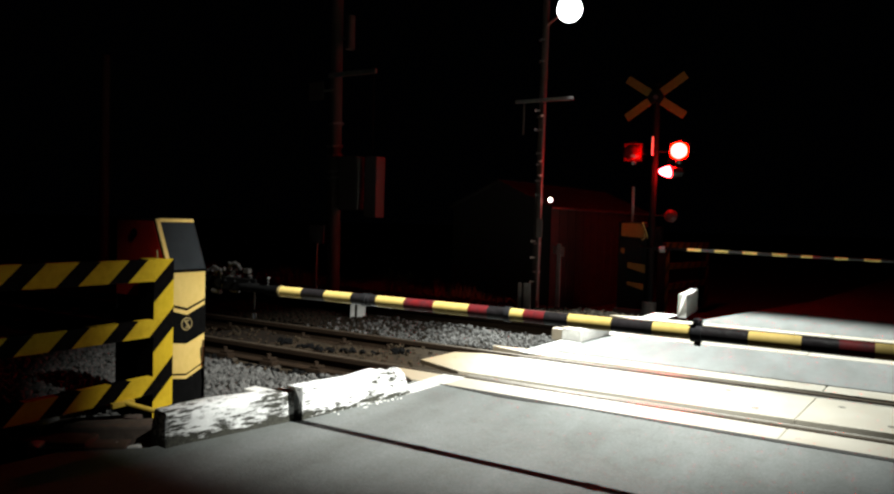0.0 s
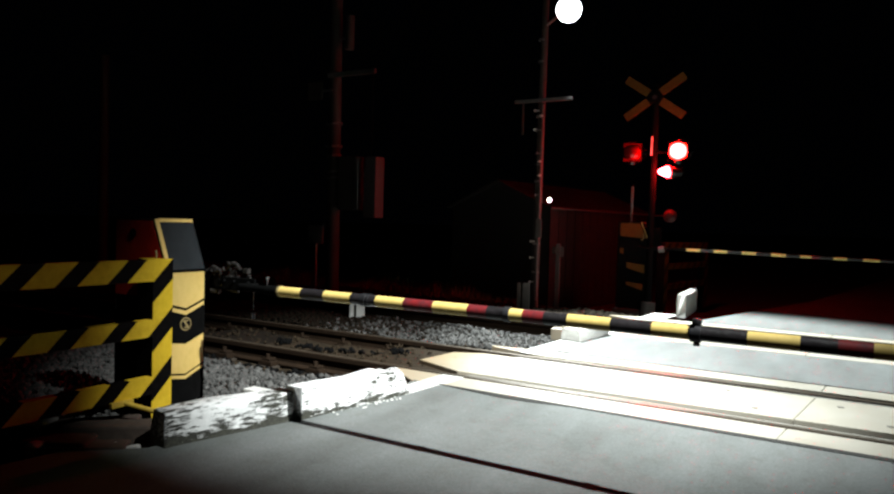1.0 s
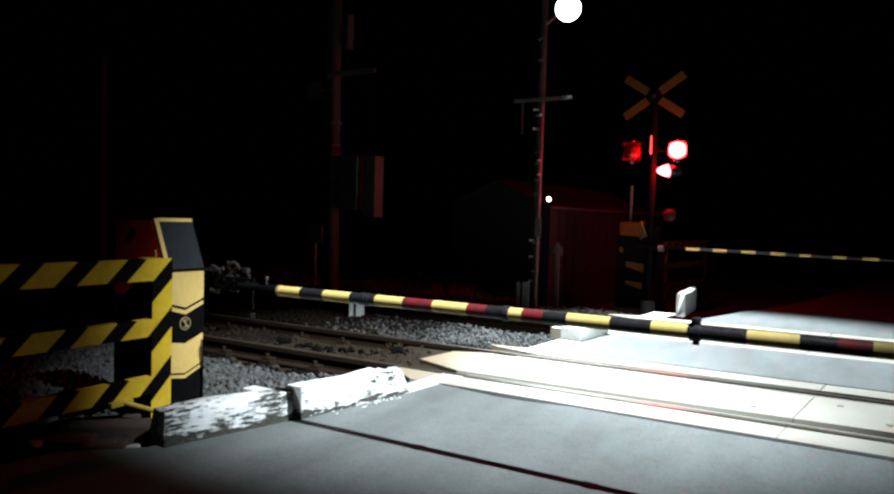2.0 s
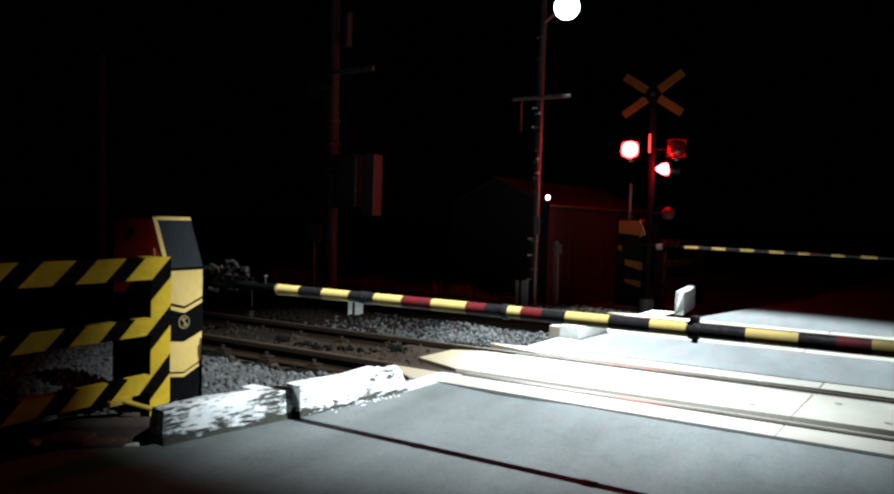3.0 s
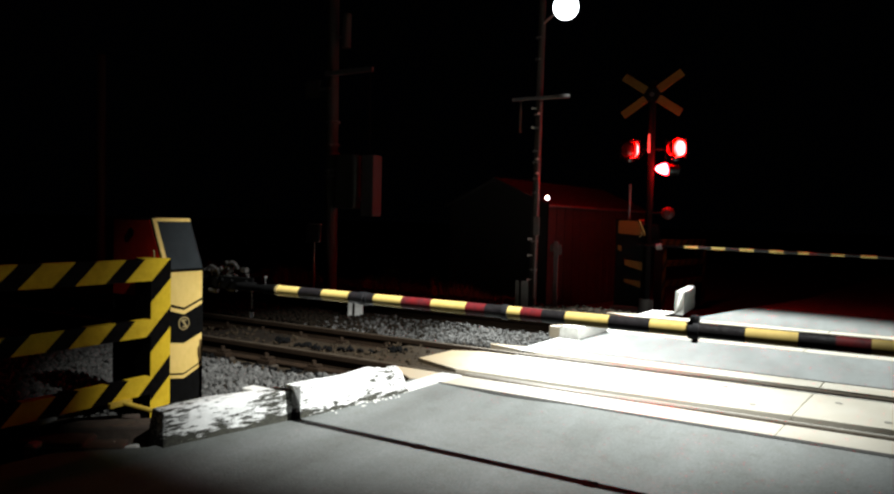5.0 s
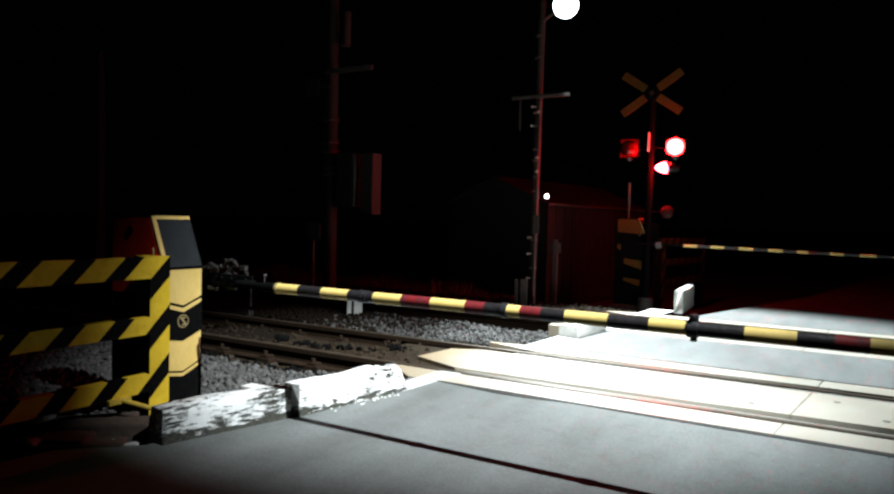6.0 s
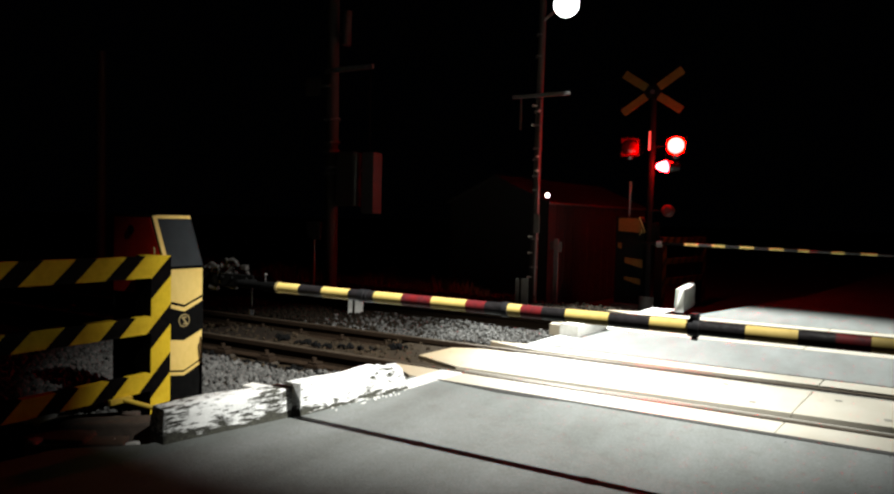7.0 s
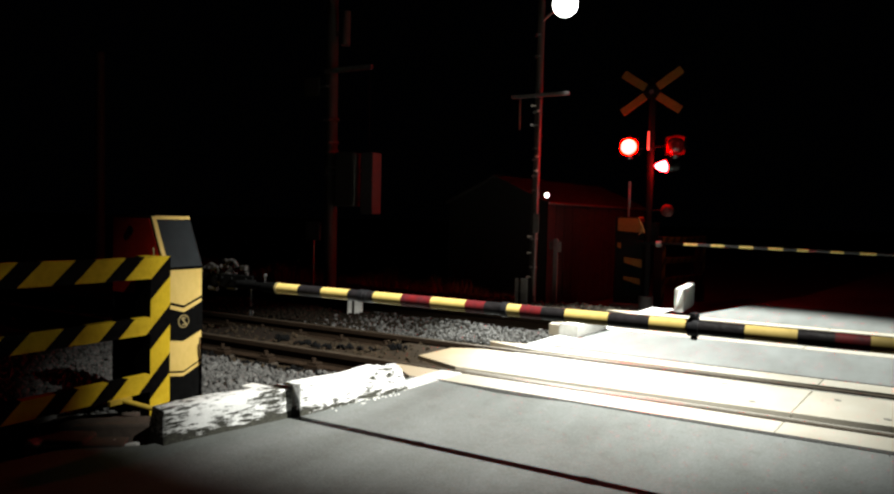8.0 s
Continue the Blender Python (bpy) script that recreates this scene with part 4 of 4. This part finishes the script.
for side in (-1, 1):
    sheet = bmesh.new()
    add_box(sheet, -0.03, 1.27, -0.10, 4.30, 0.0, 0.03, 0.004)
    m = Matrix.Translation((-1.1, 0, 2.03)) @ Matrix.Rotation(0 if side > 0 else math.pi, 4, "Z") @ Matrix.Rotation(math.atan2(0.47, 1.1), 4, "Y")
    if side < 0:
        m = Matrix.Translation((0, 4.2, 0)) @ m
    part("roof_sheet", sheet, WALLMAT, shed, "dark metal roof sheet", m)
part("gutter", cyl((0.09, -0.1, 1.545), (0.09, 4.3, 1.545), 0.022, n=12), GALV, shed)

beacon = thing("track_lamp", "small lit white lamp on a thin post", "lamp", pose(-4.10, 10.3, 0))
part("lamp_post", cyl((0, 0.04, -0.4), (0, 0.04, 1.66), 0.014, n=8), BLACK, beacon)
part("lamp_shell", cyl((0, 0.06, 1.64), (0, 0.0, 1.64), 0.045, n=16), BLACK, beacon)
part("lamp_glass", cyl((0, -0.002, 1.64), (0, -0.010, 1.64), 0.038, n=16), DOTGLOW, beacon, "lit white glass")

# ---------------------------------------------------------------- old timbers and stones by the fence foot
for x, y, z, tall, long, turn in ((-3.46, 2.40, -0.10, 0.15, 0.60, 42), (-3.40, 2.16, -0.12, 0.13, 0.42, 38), (-3.66, 2.04, -0.08, 0.11, 0.62, 30), (-3.80, 2.34, -0.10, 0.12, 0.7, 50)):
    bm = add_box(bmesh.new(), -long / 2, long / 2, -0.08, 0.08, 0, tall, 0.014)
    for v in bm.verts:
        v.co += 0.010 * Vector((2 * noise.noise(v.co * 13 + Vector((x, y, 0)) * 7), noise.noise(v.co * 17), noise.noise(v.co * 15)))
    t = part("old_sleeper", bm, OLDTIMBER, None, "", pose(x, y, z, 0, 0, turn))
    tagged(t, "dark rotten sleeper lying beside the fence foot", "timber", "old timbers")


for x, y, sx, sy, top, turn in ((-3.95, 2.19, 0.10, 0.07, 0.035, 30), (-3.57, 1.995, 0.045, 0.04, 0.03, 10), (-3.31, 2.235, 0.04, 0.02, 0.008, 55), (-3.20, 2.29, 0.03, 0.02, 0.006, 20)):
    bm = add_box(bmesh.new(), -sx, sx, -sy, sy, -0.22, top, 0.02)
    for v in bm.verts:
        v.co += 0.018 * Vector((noise.noise(v.co * 19), noise.noise(v.co * 23), 0.6 * noise.noise(v.co * 17)))
    tagged(part("broken_kerbstone", bm, PLATE, None, "", pose(x, y, 0, 0, 0, turn)), "broken pale stone half sunk beside the fence foot", "stone", "broken stones")

brace = cyl((-3.585, 2.50, 0.125), (-3.40, 2.60, 0.075), 0.015, n=8)
add_box(brace, -3.60, -3.57, 2.42, 2.56, 0.105, 0.135, 0.004)
tagged(part("fence_brace", brace, BRACEYELLOW), "short yellow brace at the foot of the fence", "brace")

# ---------------------------------------------------------------- ballast stones
def icosahedron():
    bm = bmesh.new()
    bmesh.ops.create_icosphere(bm, subdivisions=1, radius=1.0)
    v = np.array([x.co[:] for x in bm.verts])
    f = np.array([[x.index for x in p.verts] for p in bm.faces])
    bm.free()
    return v, f


ICO_V, ICO_F = icosahedron()


def stones(name, label, spots, low, high, material):
    gen = np.random.default_rng(len(spots))
    verts, faces = [], []
    for i, (x, y, z) in enumerate(spots):
        size = gen.uniform(low, high)
        shape = ICO_V * gen.uniform(0.72, 1.25, (len(ICO_V), 1)) * np.array([1.0, gen.uniform(0.6, 1.0), gen.uniform(0.5, 0.9)]) * size
        q = np.array(Euler(gen.uniform(0, 6.28, 3)).to_matrix())
        verts.append(shape @ q.T + np.array([x, y, z]))
        faces.append(ICO_F + i * len(ICO_V))
    mesh = bpy.data.meshes.new(name)
    mesh.from_pydata(np.concatenate(verts).tolist(), [], np.concatenate(faces).tolist())
    mesh.materials.append(material)
    return tagged(new(name, mesh), label, "ballast", kind="stuff")


def stone_material():
    m, n, l, s = nodes_of("crushed stone")
    geo = n.new("ShaderNodeNewGeometry")
    c = ramp_node(n, l, geo.outputs["Random Per Island"], [(0.0, (0.010, 0.010, 0.0095)), (0.45, (0.030, 0.030, 0.028)), (0.8, (0.055, 0.054, 0.051)), (1.0, (0.10, 0.10, 0.096))])
    g = noise_node(n, l, 60, 4)
    l.new(mixed(n, l, 0.5, c.outputs["Color"], ramp_node(n, l, g.outputs["Fac"], [(0.3, (0.018, 0.018, 0.017)), (0.7, (0.095, 0.093, 0.087))]).outputs["Color"]), s.inputs["Base Color"])
    s.inputs["Roughness"].default_value = 0.9
    bumped(n, l, s, g.outputs["Fac"], 0.5, 0.004)
    return m


STONE = stone_material()


def scatter(x0, x1, y0, y1, step, seed, lift=0.0):
    gen = np.random.default_rng(seed)
    out = []
    for x in np.arange(x0, x1, step):
        for y in np.arange(y0, y1, step):
            a, b = x + gen.uniform(-0.5, 0.5) * step, y + gen.uniform(-0.5, 0.5) * step
            if a > edge_x(b) - 0.14 - (0.28 if b < 4.2 else 0.0) - (0.55 if 4.4 < b < 6.35 or 7.7 < b < 9.65 else 0):
                continue
            if any(abs(b - r) < 0.13 for r in (4.835, 5.951, 8.12, 9.235)):
                continue
            out.append((a, b, bed_height(a, b) + gen.uniform(-0.012, 0.022) + lift))
    return out


stones("shoulder_stones", "grey crushed stones beside the near track", scatter(-6.6, -2.6, 2.35, 4.42, 0.045, 11), 0.020, 0.038, STONE)
MIDDLE = scatter(-8.5, -2.3, 6.45, 7.75, 0.048, 12)
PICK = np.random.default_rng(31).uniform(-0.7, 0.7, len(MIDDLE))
stones("middle_stones", "grey crushed stones between the two tracks", [m for m, k in zip(MIDDLE, PICK) if m[0] + 1.5 * k > -4.8], 0.017, 0.033, STONE)
# leftward stones get the dark ballast colour as painted falloff of the floodlight
stones("unlit_tone_stones", "brown stones between the two tracks, coloured dark as if unlit", [m for m, k in zip(MIDDLE, PICK) if m[0] + 1.5 * k <= -4.8], 0.017, 0.033, BALLAST)
stones("track_stones", "brown stained stones between the rails", scatter(-8.0, -2.9, 4.42, 6.45, 0.11, 13), 0.012, 0.030, TRACKDIRT)
# clusters of black lumps added in place of modelled rail fastenings
CLOD_RNG = np.random.default_rng(23)
CLODS = [(x + CLOD_RNG.normal() * 0.07, y + CLOD_RNG.normal() * 0.03, bed_height(x, y) + 0.03) for y, xa, xb in ((5.42, -5.1, -3.5), (4.60, -5.4, -3.7)) for x in np.arange(xa, xb, 0.30) for _ in range(9)]
stones("fastening_lumps", "black lumps standing in for rows of rail fastenings", CLODS, 0.018, 0.042, BLACK)
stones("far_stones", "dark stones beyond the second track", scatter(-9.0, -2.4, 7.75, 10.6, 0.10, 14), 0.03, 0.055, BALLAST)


def weeds(name, label, count, seed, material):
    """Tufts of bent blades on the verge beyond the tracks."""
    gen = np.random.default_rng(seed)
    verts, faces = [], []
    for _ in range(count):
        cx, cy = gen.uniform(-13.5, -4.9), gen.uniform(10.7, 13.4)
        tall = gen.uniform(0.08, 0.34) * (0.5 + abs(math.sin(1.3 * cx) * math.cos(0.9 * cy + cx)))
        for _ in range(11):
            a, lean, w = gen.uniform(0, 6.28), gen.uniform(0.1, 0.6), gen.uniform(0.008, 0.02)
            bx, by = cx + gen.normal() * 0.09, cy + gen.normal() * 0.09
            dx, dy = math.cos(a), math.sin(a)
            h = tall * gen.uniform(0.6, 1.1)
            base = -0.40
            k = len(verts)
            for f, half in ((0.0, 1.0), (0.6, 0.8)):
                for side in (-1, 1):
                    verts.append((bx + dx * lean * h * f * f - dy * w * half * side, by + dy * lean * h * f * f + dx * w * half * side, base + (h + 0.2) * f))
            verts.append((bx + dx * lean * h, by + dy * lean * h, base + (h + 0.2)))
            faces += [(k, k + 1, k + 3, k + 2), (k + 2, k + 3, k + 4)]
    mesh = bpy.data.meshes.new(name)
    mesh.from_pydata(verts, [], faces)
    mesh.materials.append(material)
    return tagged(new(name, mesh), label, "weeds", kind="stuff")


WEED = surface("dull weeds", (0.05, 0.06, 0.02), (0.10, 0.11, 0.04), 20, 2, (0.6, 0.85), 0, 0.1, 0.001)
weeds("verge_weeds", "low uneven weeds on the dark verge beyond the tracks", 900, 41, WEED)


def flakes(name, label, count, place, low, high, material, seed):
    """Thin chips lying on the road."""
    gen = np.random.default_rng(seed)
    bm = bmesh.new()
    for _ in range(count):
        x, y = place(gen)
        r, a = gen.uniform(low, high), gen.uniform(0, 6.28)
        ring = [bm.verts.new((x + r * q * math.cos(a + k), y + r * q * math.sin(a + k), 0.0035 + gen.uniform(0, 0.002))) for k, q in zip((0, 1.3, 2.4, 3.9, 5.1), gen.uniform(0.5, 1.0, 5))]
        foot = [bm.verts.new((v.co.x, v.co.y, 0.0)) for v in ring]
        bm.faces.new(ring)
        for k in range(5):
            bm.faces.new((ring[k], foot[k], foot[(k + 1) % 5], ring[(k + 1) % 5]))
    bmesh.ops.recalc_face_normals(bm, faces=bm.faces)
    return tagged(part(name, bm, material), label, "debris", kind="stuff")


def beside_kerb(gen):
    y = 3.35 + 0.62 * gen.uniform() ** 0.7
    return -3.02 + 0.218 * (y - 2.35) + 0.015 + 0.09 * gen.uniform() ** 2, y


def beside_slab(gen):
    return gen.uniform(-1.9, 0.4), 4.44 - 0.12 * gen.uniform() ** 2


flakes("paint_flakes", "white paint flakes fallen beside the kerb timbers", 22, beside_kerb, 0.005, 0.014, WHITE, 21)
flakes("road_grit", "small pale grit on the asphalt beside the panels", 12, beside_slab, 0.003, 0.007, GALV, 22)


# ---------------------------------------------------------------- what moves
def motions():
    """The two upper lamps take turns: each lens swings its lit face forward or back every 0.6085 s."""
    step, start = 0.6085, 0.15
    for index, disc in enumerate(LAMP_DISCS):
        rest = (0, 0, 0) if index < 2 else (0, 0, -0.012)
        side = 0 if index in (1, 2) else 180
        rows = [(0.0, pose(*rest, 0, side, 0))]
        k = 0
        while start + step * k < 8.0:
            f = round((start + step * k) * FPS)
            other = 180 - side
            for n, part_way in enumerate((0, 1 / 3, 2 / 3, 1)):
                rows.append(((f - 2 + n) / FPS, pose(*rest, 0, side + (other - side) * part_way, 0)))
            side = other
            k += 1
        rows.append((8.0, pose(*rest, 0, side, 0)))
        walk(disc, rows)


motions()
